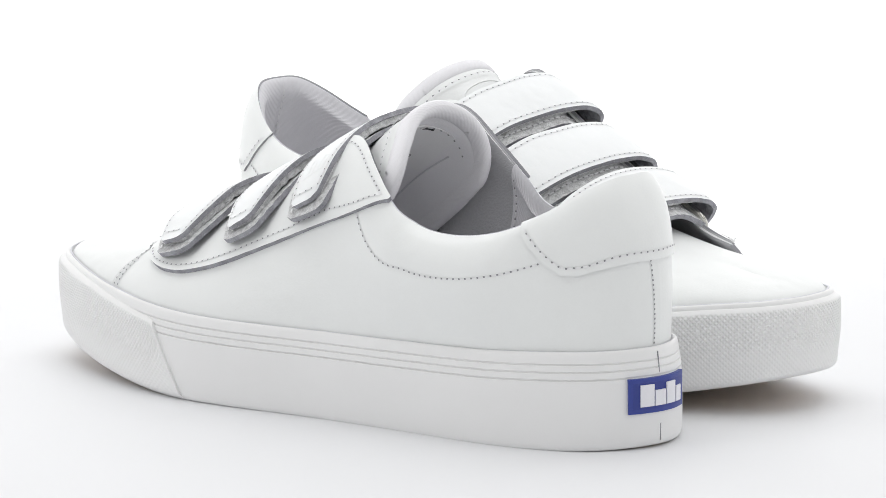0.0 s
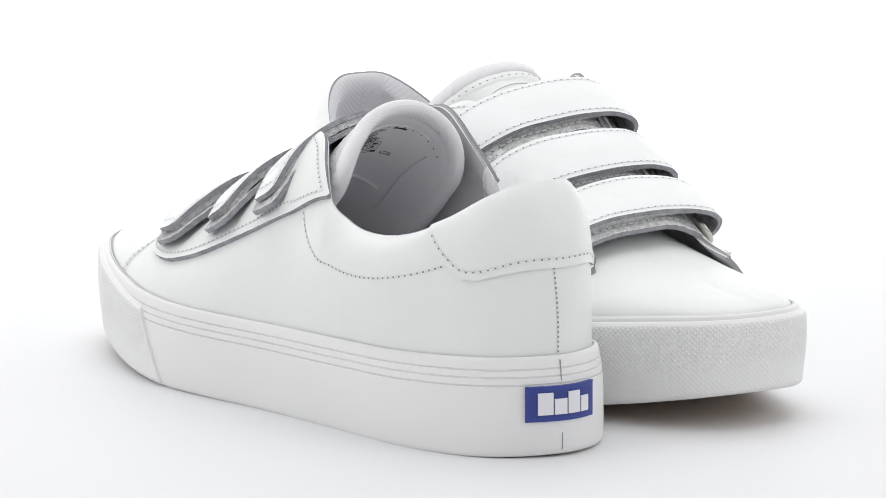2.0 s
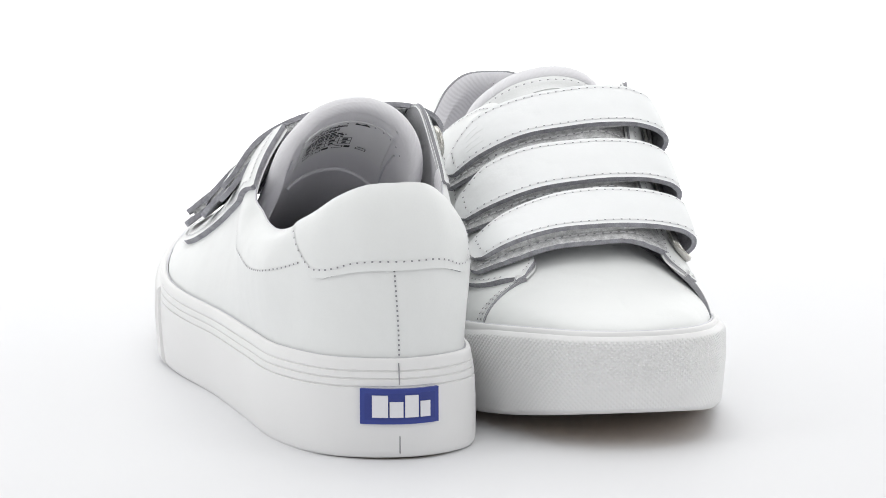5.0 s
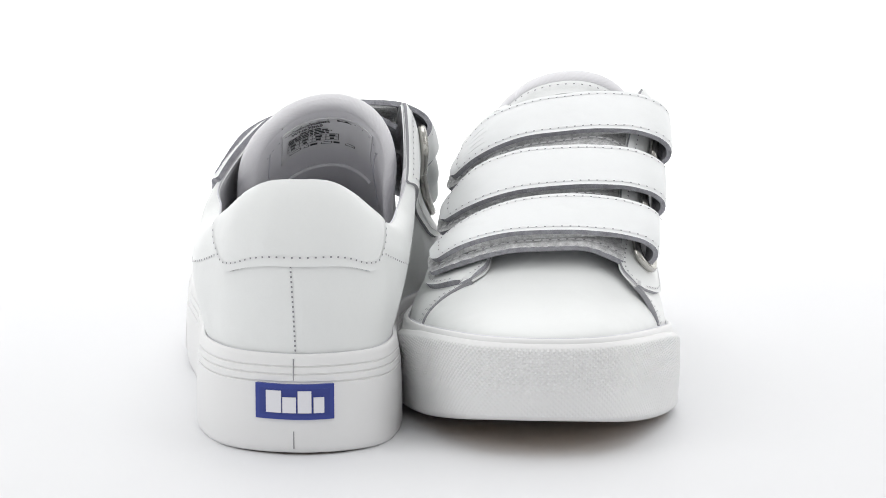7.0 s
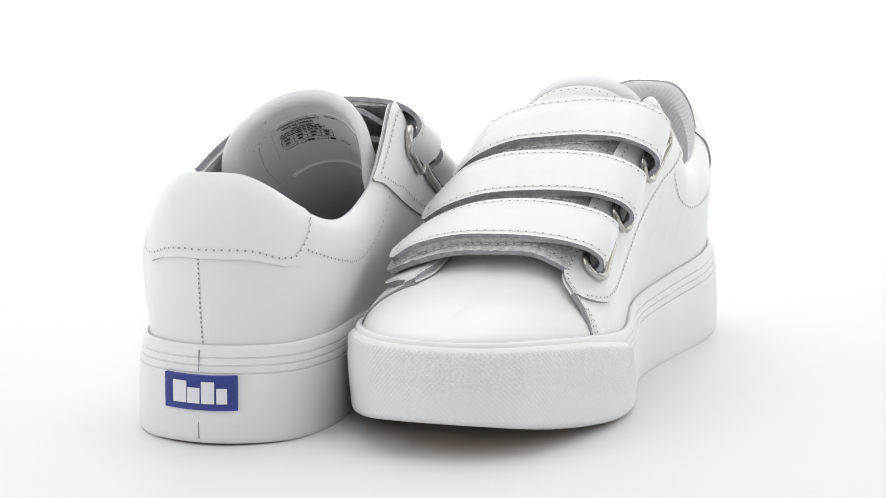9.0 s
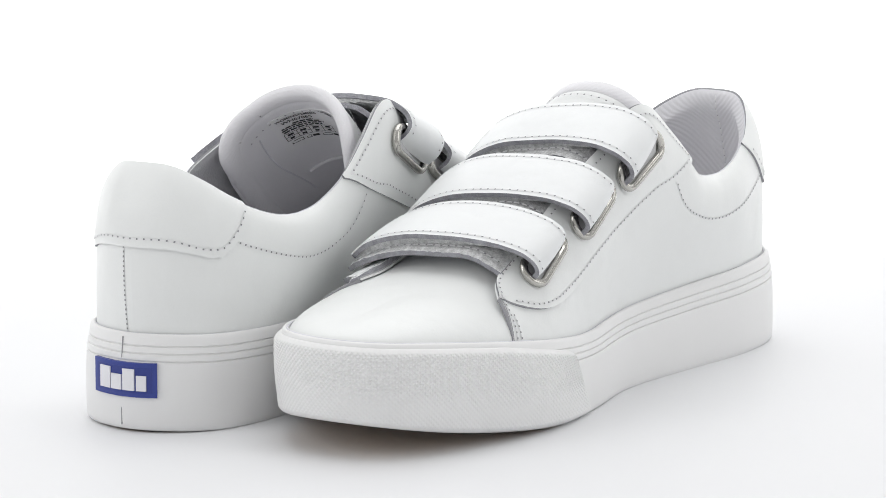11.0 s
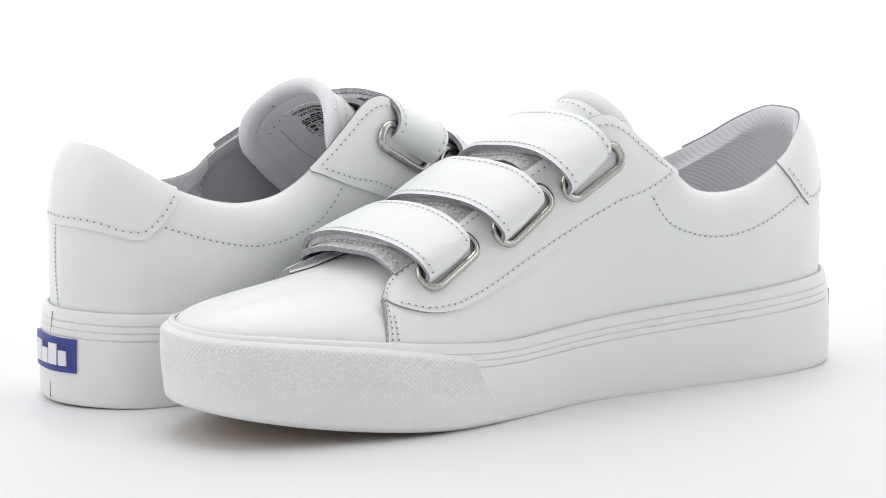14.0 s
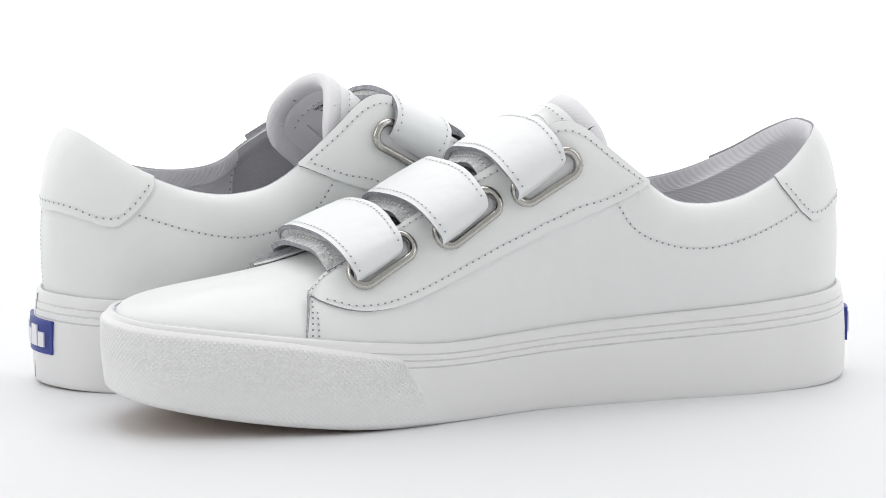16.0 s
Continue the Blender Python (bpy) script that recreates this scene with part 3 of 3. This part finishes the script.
RINGS = [((175.0, -41.0, 67.4), (196.6, -40.2, 53.0)), ((142.7, -40.3, 79.6), (164.6, -41.2, 65.2)), ((112.6, -38.8, 91.2), (136.4, -42.6, 78.6))]


def strap_grid(front, rear, n=64, m=9, trim=True):
    f, r = through_points(np.array(front) / 1000, n), through_points(np.array(rear) / 1000, n)
    g = np.zeros((n, m, 3))
    for j in range(m):
        w = j / (m - 1)
        c = f * (1 - w) + r * w
        if trim:  # rounded outer end
            cut = (abs(2 * w - 1) ** 5) * 1.8
            idx = np.linspace(0, n - 1, n)
            idx = cut * (1 - idx / (n - 1)) ** 6 + idx
            c = np.stack([np.interp(idx, np.arange(n), c[:, k]) for k in range(3)], 1)
        g[:, j] = c
    return g


def build_strap(shoe, front, rear, emboss=False):
    top = strap_grid(front, rear)
    n = normals(top)
    if n[30, 4, 2] < 0:
        n = -n
    # slight crown across the width
    crown = 0.0005 * (1 - (np.linspace(-1, 1, top.shape[1]) ** 2))
    top = top + n * crown[None, :, None]
    under = top - n * 0.0018
    flip = np.cross(top[31, 4] - top[30, 4], top[30, 5] - top[30, 4])[2] < 0
    strap = slab("strap", top, under, [STRAP, EDGE], shoe, "white leather strap with raw grey edges", flip=flip)
    for j in (1, -2):
        w = 0.085 if j == 1 else 0.915
        line = np.array([[np.interp(w * 8, np.arange(9), top[i, :, k]) for k in range(3)] for i in range(1, 60)])
        stitches("stitching", line, n[1:60, j], strap)
    stitches("stitching", top[3, 1:-1] + n[3, 1:-1] * 0.0001, n[3, 1:-1], strap)
    if emboss:
        for k in range(4):
            i0, j0 = 7 + k * 0.35, 2.1 + k * 1.15
            g = np.zeros((6, 4, 3))
            for a_ in range(6):
                for b_ in range(4):
                    fi, fj = i0 + a_ * (0.8 if k % 2 else 1.0), j0 + b_ * 0.28
                    i1, j1 = int(fi), int(fj)
                    g[a_, b_] = top[i1, j1] + (top[i1 + 1, j1] - top[i1, j1]) * (fi - i1) + (top[i1, j1 + 1] - top[i1, j1]) * (fj - j1)
            m = n[8, 4]
            slab("embossed_shape", g + m * 0.00012, g - m * 0.0004, [STRAP, STRAP], strap, flip=flip)
    # hook pad under the outer part, with a frayed edge
    a = top[1:48] - n[1:48] * 0.0019
    a[:, 0] += (a[:, 1] - a[:, 0]) * 0.25
    a[:, -1] += (a[:, -2] - a[:, -1]) * 0.25
    ragged = np.array([[0.0022 + 0.0009 * noise.noise(Vector(p) * 420) + 0.0004 * noise.noise(Vector(p) * 1500) for p in row] for row in a])
    ragged *= np.interp(np.arange(47), [0, 30, 46], [1.05, 1.05, 0.2])[:, None]
    pad = slab("hook_pad", a, a - n[1:48] * ragged[..., None], [FLEECE, FLEECE], strap, "grey-white hook fastener under the strap", flip=flip)
    rng = random.Random(7)
    fv, ff = [], []
    for i in range(110):
        u, w = rng.uniform(0.5, 34), rng.choice((rng.uniform(0.6, 1.4), rng.uniform(6.6, 7.4)))
        j = int(round(w))
        p = top[int(u), j] - n[int(u), j] * rng.uniform(0.0020, 0.0046)
        d = np.array([rng.gauss(0, 1), rng.gauss(0, 1), rng.gauss(0, 0.7) - 0.3]) + (top[int(u), 1 if j < 4 else 7] - top[int(u), 4]) / 0.01
        d = d / np.linalg.norm(d) * rng.uniform(0.0005, 0.0013)
        q = np.cross(d, [0.3, 0.5, 0.8])
        q = q / np.linalg.norm(q) * 0.00013
        k = len(fv)
        fv += [p - q, p + q, p + d * 0.6 + q + n[int(u), j] * 0.0002, p + d]
        ff += [(k, k + 1, k + 2), (k, k + 2, k + 3)]
    tagged(part("frayed_fibres", fv, ff, THREAD, strap, "frayed white fibres at the strap's underside", smooth=False), kind="stuff")
    # loop layer on the shoe beneath
    fr = [(p[0] + 2.5, p[1] + 0.6 - max(0, p[1]) * 0.02, p[2] - 5.6) for p in front[:6]]
    re = [(p[0] - 4.0, p[1] - max(0, p[1]) * 0.02, p[2] - 3.5) for p in rear[:6]]
    fr[0], re[0] = (front[0][0] + 0.5, front[0][1] + 1.2, front[0][2] - 4.2), (rear[0][0] - 3.5, rear[0][1] + 1.0, rear[0][2] - 3.4)
    fr[5], re[5] = (fr[5][0], -31.5, fr[5][2] - 3.2), (re[5][0], -30.5, re[5][2] - 3)
    lay = strap_grid(fr, re)
    ln = normals(lay)
    ln = ln if ln[30, 4, 2] > 0 else -ln
    rough = np.array([[noise.noise(Vector(p) * 900) for p in row] for row in lay])
    up = lay + ln * (0.0003 * rough)[..., None]
    slab("loop_pad", up, lay - ln * 0.0019, [FLEECE, EDGE], shoe, "grey-white loop fastener layer under a strap", flip=flip)
    line = np.array([lay[i, 1] for i in range(2, 62)])
    stitches("stitching", line + ln[2:62, 1] * 0.0004, ln[2:62, 1], shoe, hole=0.0003)


def build_ring(shoe, side, a, b):
    a, b = (side.line([(q[0] - 0.0005, q[1]), (q[0] + 0.0005, q[1])], 3)[0][1] for q in (side.locate(a), side.locate(b)))
    c, u = (a + b) / 2, (b - a)
    half = np.linalg.norm(u) / 2 - 0.0004
    u /= np.linalg.norm(u)
    uu, vv = side.locate(c * 1000)
    nrm = side.line([(uu - 0.001, vv), (uu + 0.001, vv)], 3)[1][1]
    w = np.cross(nrm, u)
    w /= np.linalg.norm(w)
    nrm = np.cross(u, w)
    base = side.line([(uu - 0.0005, vv), (uu + 0.0005, vv)], 3)[0][1]
    c = np.maximum(np.dot(base - c, nrm), 0) * nrm + c + nrm * 0.0024
    wide, rad, path = 0.0049, 0.0044, []
    down = w if w[2] < 0 else -w
    c = c - down * 0.0008
    for k, (sx, sy) in enumerate(((1, 1), (-1, 1), (-1, -1), (1, -1))):
        for i in range(9):
            t = math.pi / 2 * (k + i / 8)
            path.append(c + u * (sx * (half - rad) + rad * math.cos(t)) + w * (sy * (wide - rad) + rad * math.sin(t)))
    v, f = tube(path, 0.00150, 12, True)
    part("ring", v, f, NICKEL, shoe, "brushed nickel slot ring")
    # added sheet whose grey paints the shade of the gap inside the ring
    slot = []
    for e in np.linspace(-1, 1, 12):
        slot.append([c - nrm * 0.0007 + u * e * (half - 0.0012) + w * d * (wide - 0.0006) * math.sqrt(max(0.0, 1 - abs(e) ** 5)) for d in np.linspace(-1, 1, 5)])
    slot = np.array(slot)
    slab("slot", slot, slot - nrm * 0.0012, [DARK, DARK], shoe, "grey sheet inside a ring, in place of the gap's shade", flip=np.dot(np.cross(u, w), nrm) < 0)


# ---------------------------------------------------------------- heel tab and size patch
def heel_sheet(y0, y1, z0, z1, lift, ny, nz):
    g = np.zeros((ny, nz, 3))
    for i, y in enumerate(np.linspace(y0, y1, ny)):
        ids = [k for k in range(-40, 41)]
        k = min(ids, key=lambda q: abs(RIM[q % NS, 1] - y)) % NS
        a = k * ARC
        for _ in range(4):
            p, n, zt, zb = rim_at(a)
            q, *_r = rim_at(a + 0.0005)
            dy = (q[0, 1] - p[0, 1]) / 0.0005
            a += (y - p[0, 1]) / dy
        p, n, zt, zb = rim_at(a)
        for j, z in enumerate(np.linspace(z0, z1, nz)):
            g[i, j, :2] = p[0] + n[0] * lift
            g[i, j, 2] = z
    return g


def heel_block(name, y0, y1, z0, z1, a, b, mat, parent, label="", ny=14):
    back, face = heel_sheet(y0, y1, z0, z1, a, ny, 3), heel_sheet(y0, y1, z0, z1, b, ny, 3)
    return slab(name, face, back, [mat, mat], parent, label, flip=False, auto=30)


def build_heel_tab(shoe):
    m = 1 / 1000
    tab = heel_block("heel_tab", -11.3 * m, 14.9 * m, 12.8 * m, 25.0 * m, -0.0006, 0.0009, BLUE, shoe, "blue rubber heel tab with plain white raised shapes", 20)
    heel_block("tab_field", -9.9 * m, 13.5 * m, 14.3 * m, 23.5 * m, 0.0004, 0.00094, DARKBLUE, tab)
    flipy = MIRROR[0]
    # moulding seam of the sole above and below the tab
    p, n, zt, zb = rim_at(0.0037)
    for z0, z1 in ((0.0262, 0.0335), (0.0025, 0.0085)):
        v, f = tube([(p[0, 0] + (0.0001 if z < 0.02 else 0.0006 + (z - 0.026) * 0.12), p[0, 1], z) for z in np.linspace(z0, z1, 6)], 0.00022, 6)
        part("sole_seam", v, f, SEAM, shoe, "thin grey moulding seam")
    # white raised shapes across the tab, tall, low, tall, low
    for y, w, z0, z1 in ((8.6, 5.0, 15.2, 22.8), (3.4, 4.4, 15.2, 20.6), (-1.6, 4.4, 15.2, 22.8), (-6.2, 3.4, 15.2, 20.6)):
        c = 1.8 + (y - 1.2) * flipy if flipy < 0 else y
        heel_block("raised_shape", (c - w / 2) * m, (c + w / 2) * m, z0 * m, z1 * m, 0.0005, 0.0015, PRINT_WHITE, tab, ny=6)


def text_mesh(words, size):
    cu = bpy.data.curves.new("words", "FONT")
    cu.body, cu.size, cu.align_x = words, size, "LEFT"
    cu.offset = size * 0.022
    ob = new("words", cu)
    dg = bpy.context.evaluated_depsgraph_get()
    me = bpy.data.meshes.new_from_object(ob.evaluated_get(dg))
    v = [tuple(p.co[:2]) for p in me.vertices]
    f = [tuple(p.vertices) for p in me.polygons]
    bpy.data.objects.remove(ob)
    bpy.data.meshes.remove(me)
    return v, f


def build_size_patch(shoe):
    """White printed patch on the inside of the tongue; r across (read from the heel), h up."""
    s = MIRROR[0]

    def at(r, h, d):
        return tongue_point(0.804 + h / 0.128, -(r - 0.0002) / 0.0200 * s, 0.0047 + d)
    nr, nh = 24, 14
    g = np.zeros((nr, nh, 3))
    for i, r in enumerate(np.linspace(-0.0175, 0.0175, nr)):
        for j, h in enumerate(np.linspace(-0.009, 0.0135, nh)):
            g[i, j] = at(r, h, 0.0003)
    under = np.array([[at(r, h, -0.0003) for h in np.linspace(-0.009, 0.0135, nh)] for r in np.linspace(-0.0175, 0.0175, nr)])
    patch = slab("size_patch", g, under, [PATCH, PATCH], shoe, "white printed size patch inside the tongue")
    verts, faces = [], []

    def words(txt, width, height, r0, h0):
        v, f = text_mesh(txt, 0.01)
        x0, x1 = min(p[0] for p in v), max(p[0] for p in v)
        y0, y1 = min(p[1] for p in v), max(p[1] for p in v)
        k = len(verts)
        verts.extend(at(r0 + (a - x0) / (x1 - x0) * width, h0 + (b - y0) / (y1 - y0) * height, 0.0006) for a, b in v)
        faces.extend(tuple(k + q for q in p) for p in f)

    def bar(r0, r1, h0, h1):
        n = max(2, int((r1 - r0) / 0.001))
        k = len(verts)
        for r in np.linspace(r0, r1, n):
            verts.extend((at(r, h0, 0.0006), at(r, h1, 0.0006)))
        faces.extend((k + 2 * i, k + 2 * i + 2, k + 2 * i + 3, k + 2 * i + 1) for i in range(n - 1))
    words("WOMENS/FEMMES", 0.0150, 0.0014, -0.0155, 0.0106)
    words("WH67865", 0.0112, 0.0019, -0.0140, 0.0080)
    for k, (r0, r1) in enumerate(((-0.0105, -0.0030), (-0.0150, -0.0012), (-0.0153, 0.0002), (-0.0150, -0.0008))):
        r = r0
        rng = random.Random(20 + k)
        while r < r1:
            w = rng.uniform(0.0008, 0.0024)
            bar(r, min(r1, r + w), 0.0064 - k * 0.0012, 0.0072 - k * 0.0012)
            r += w + 0.0004
    # size table: two rows of cells
    for h in (0.0020, -0.0002, -0.0024):
        bar(-0.0155, 0.0030, h, h + 0.00022)
    for k in range(5):
        r = -0.0155 + k * 0.00457
        bar(r, r + 0.00022, -0.0024, 0.0022)
        if k < 4:
            bar(r + 0.0012, r + 0.0034, 0.0004, 0.0015)
            bar(r + 0.0014, r + 0.0030, -0.0018, -0.0007)
    # small pictograms of upper, lining and sole
    for r0, r1, solid in ((-0.0145, -0.0100, 0), (-0.0090, -0.0072, 0), (-0.0068, -0.0044, 1), (-0.0032, 0.0004, 0), (0.0010, 0.0034, 1), (0.0056, 0.0098, 0)):
        if solid:
            bar(r0, r1, -0.0048, -0.0035)
        else:
            bar(r0, r1, -0.0050, -0.0047)
            bar(r0 + 0.0008, r1 - 0.0004, -0.0036, -0.0033)
            bar(r0, r0 + 0.0003, -0.0050, -0.0040)
            bar(r1 - 0.0003, r1, -0.0050, -0.0034)
    bar(0.0020, 0.0078, 0.0118, 0.0130)
    part("print", verts, faces, INK, patch, "dark printed words and bars", smooth=False)


# ---------------------------------------------------------------- one sneaker
def sneaker(mirror, label):
    MIRROR[0] = mirror
    shoe = tagged(new("sneaker"), label, "shoe", "pair of sneakers")
    build_sole(shoe)
    build_bumper(shoe)
    outer, inside = Side(OUTER_EDGE, OUTER_BEND, 1), Side(INSIDE_EDGE, INSIDE_BEND, -1)
    build_vamp(shoe)
    quarter(shoe, outer, "smooth white leather outer quarter")
    quarter(shoe, inside, "smooth white leather inner quarter")
    halves, path, nrm = [], [], []
    for side in (outer, inside):
        s = side.sign
        v0 = side.locate((1.5, 0, 64.6))[1]
        uA, _ = side.locate((35, 28, 76.5) if s > 0 else (31.5, -26.5, 77))
        low = [(0, v0), (uA * 0.35, v0 - 0.005), (uA * 0.62, v0 - 0.01), (uA * 0.74, v0 + 0.02), (uA * 0.84, v0 + 0.12), (uA * 0.92, v0 + 0.25), (uA * 0.98, 0.85), (uA, 0.99)]
        halves.append(panel_grid(side, low, 0.0, uA, 0.0009, 60, 18))
        p, n = side.line([(u * 0.965, v + 0.045) for u, v in low[:-1]], 200, 0.0011)
        path.append(p)
        nrm.append(n)
    join = [np.concatenate([halves[0][k][::-1], halves[1][k][1:]]) for k in (0, 1)]
    # the edge's dark grey also holds the shadow below the panel
    slab("heel_panel", join[0], join[1], [LEATHER, SEAM], shoe, "white leather heel counter panel", flip=False)
    stitches("stitching", np.concatenate([path[0][::-1], path[1]]), np.concatenate([nrm[0][::-1], nrm[1]]), shoe, pitch=0.0027)
    for side in (outer, inside):
        s = side.sign
        # collar stitch line
        arc = [(106.5, 35, 74.5), (98, 37, 64.5), (79, 38, 57.5), (55, 38, 57), (36, 36.5, 60.8), (25, 32.5, 64.5)] if s > 0 else [(97.5, -36.6, 74.3), (92, -37, 66), (78, -35, 58), (63, -33, 55.5), (45, -33, 58), (32, -31, 62), (24, -28, 65)]
        p, n = side.line([side.locate(q) for q in arc], 200, 0.0001)
        stitches("stitching", p, n, shoe, pitch=0.0025, width=0.0003, hole=0.0003)
        # eyestay panel
        pts = [(91, 33.3, 79.5), (106, 35.5, 74.5), (130, 38, 66.5), (155, 40.5, 57), (175, 41.5, 48.5), (188, 40, 44.2), (197, 38, 43.8), (206, 33.5, 45.6), (213, 24.5, 49)] if s > 0 else \
              [(84.5, -35, 79.5), (97, -38, 74.5), (125, -42, 63), (150, -43, 54), (172, -44, 46), (184, -45, 43.2), (194, -45, 43), (204, -42.5, 45.2), (212, -37.5, 48)]
        low = sorted(side.locate(q) for q in through_points(pts, 40))
        thick = 0.0021 if s > 0 else 0.0012
        # outer side: raw grey edge; inner side: grey paints the crease's thin shadow
        overlay("eyestay", shoe, side, low, low[0][0], side.end - 0.0005, thick, "white leather eyestay panel with stitched edges", EDGE if s > 0 else SEAM)
        p, n = side.line([(u, min(0.98, v + 0.05)) for u, v in low[1:-1:3]], 300, thick + 0.0001)
        stitches("stitching", p, n, shoe, pitch=0.0026)
        uu = np.linspace(low[0][0] + 0.002, side.end - 0.001, 30)
        p, n = side.line([(u, 0.94) for u in uu], 300, thick + 0.0001)
        stitches("stitching", p, n, shoe, pitch=0.0026)
        fray(shoe, side.line([(low[-1][0] - 0.001, low[-1][1]), low[-1]], 4, 0.001)[0][2], 12 + s)
        # seam where the quarter meets the toe leather
        p, n = side.line([(side.end - 0.0022, v) for v in (0.03, 0.3, 0.6, 0.9)], 60, 0.0002)
        stitches("stitching", p, n, shoe, pitch=0.0021)
        p, n = side.line([(side.end - 0.0046, v) for v in (0.03, 0.2, 0.4, 0.55)], 60, 0.0002)
        stitches("stitching", p, n, shoe, pitch=0.0021)
        # cut front edge of the quarter, a leather's thickness above the toe
        p, n = side.line([(side.end, v) for v in (0.0, 0.3, 0.6, 0.99)], 60, 0.0)
        t = np.gradient(p, axis=0)
        ahead = np.cross(n, t) * s
        ahead /= np.linalg.norm(ahead, axis=1)[:, None]
        ahead = ahead if ahead[30, 0] > 0 else -ahead
        rough = np.array([noise.noise(Vector(q) * 900) for q in p])[:, None] * 0.0002
        top = np.stack([p - ahead * 0.0004 + n * 0.0002, p - ahead * 0.0022 - n * 0.0008], 1)
        low_ = np.stack([p + ahead * (0.0002 + rough) - n * 0.0002, p + ahead * rough - n * 0.0016], 1)
        slab("seam_edge", top, low_, [LEATHER, SEAM], shoe, "raw grey cut edge of the quarter over the toe", auto=25)
    # grey edge of the collar between leather and lining
    po, no = outer.line([(u, 0.996) for u in np.linspace(0.0003, 0.119, 30)], 120, -0.0002)
    pi, ni = inside.line([(u, 0.996) for u in np.linspace(0.0003, 0.109, 30)], 120, -0.0002)
    v, f = tube(np.concatenate([po[::-1], pi]), 0.00034, 6)
    part("collar_edge", v, f, PIPING, shoe, "thin grey edge along the collar")
    # vertical heel seam
    p, n = outer.line([(0.0035, v) for v in np.linspace(0.02, outer.locate((1.5, 0, 65.6))[1], 8)], 60, 0.0001)
    stitches("stitching", p, n, shoe, pitch=0.0017, width=0.0002, hole=0.0003)
    build_tongue(shoe)
    for (front, rear), (a, b) in zip(STRAPS, RINGS):
        build_strap(shoe, front, rear, front[0][0] < 140)
        build_ring(shoe, inside, a, b)
    build_heel_tab(shoe)
    build_size_patch(shoe)
    MIRROR[0] = 1
    return shoe


left_shoe = sneaker(1, "white leather sneaker with three straps, heel turned beside the other's toe")
right_shoe = sneaker(-1, "white leather sneaker with three straps and nickel rings on the turntable")


# ---------------------------------------------------------------- turntable and studio sweep
def lathe(prof, n):
    verts = []
    for i in range(n):
        a = 2 * math.pi * i / n
        verts += [(r * math.cos(a), r * math.sin(a), z) for r, z in prof]
    return verts, grid_faces(n, len(prof), 0, False, True)


turntable = tagged(new("turntable"), "round white turntable plate under the shoes", "turntable")
plate = part("plate", *lathe([(0.0001, 0.0), (0.3015, 0.0), (0.3026, -0.0003)], 160), DISC, turntable, auto=35)
rim = part("rim", *lathe([(0.3026, -0.0003), (0.303, -0.0012), (0.303, -0.018), (0.302, -0.019), (0.0001, -0.019)], 160), DISC, turntable, auto=35)


def sheet(name, prof, x0, x1, mat, label):
    """A sheet drawn out along x from a profile of (y, z), 4 mm thick."""
    p = through_points(prof, 40) if len(prof) > 2 else np.array(prof, float)
    top = np.stack([np.column_stack([np.full(len(p), x), p]) for x in np.linspace(x0, x1, 12)])
    low = top - normals(top) * 0.004
    if normals(top)[5, 0, 2] < 0:
        top, low = top[::-1], (top + normals(top) * -0.004)[::-1]
    return tagged(slab(name, top, low, [mat, mat], None), label, kind="structure")


sheet("floor", [(-3.2, -0.0195), (0.46, -0.0195)], -2.5, 2.5, SWEEP, "white studio sweep floor")
# the backdrop is no lamp: its brightness comes from the added emission
sheet("backdrop", [(0.46, -0.0195), (0.56, -0.012), (0.68, 0.05), (0.76, 0.16), (0.79, 0.32), (0.80, 0.6), (0.80, 1.7)], -2.5, 2.5, GLOW, "white studio backdrop with an added glow")


# ---------------------------------------------------------------- turning of the plate and of what stands on it
def turn(t):
    return 50.679 - 7.2198 * t


LEFT_AT, RIGHT_AT = pose(-0.04767, -0.13425, 0, 0, 0, 88.720), pose(0.05407, 0.13224, 0, 0, 0, -95.710)


def motions():
    times = [i * 0.5 for i in range(33)]
    spin = lambda t: pose(0, 0, 0, 0, 0, turn(t))
    walk(turntable, [(t, spin(t)) for t in times])
    walk(left_shoe, [(t, spin(t) @ LEFT_AT) for t in times])
    walk(right_shoe, [(t, spin(t) @ RIGHT_AT) for t in times])


motions()
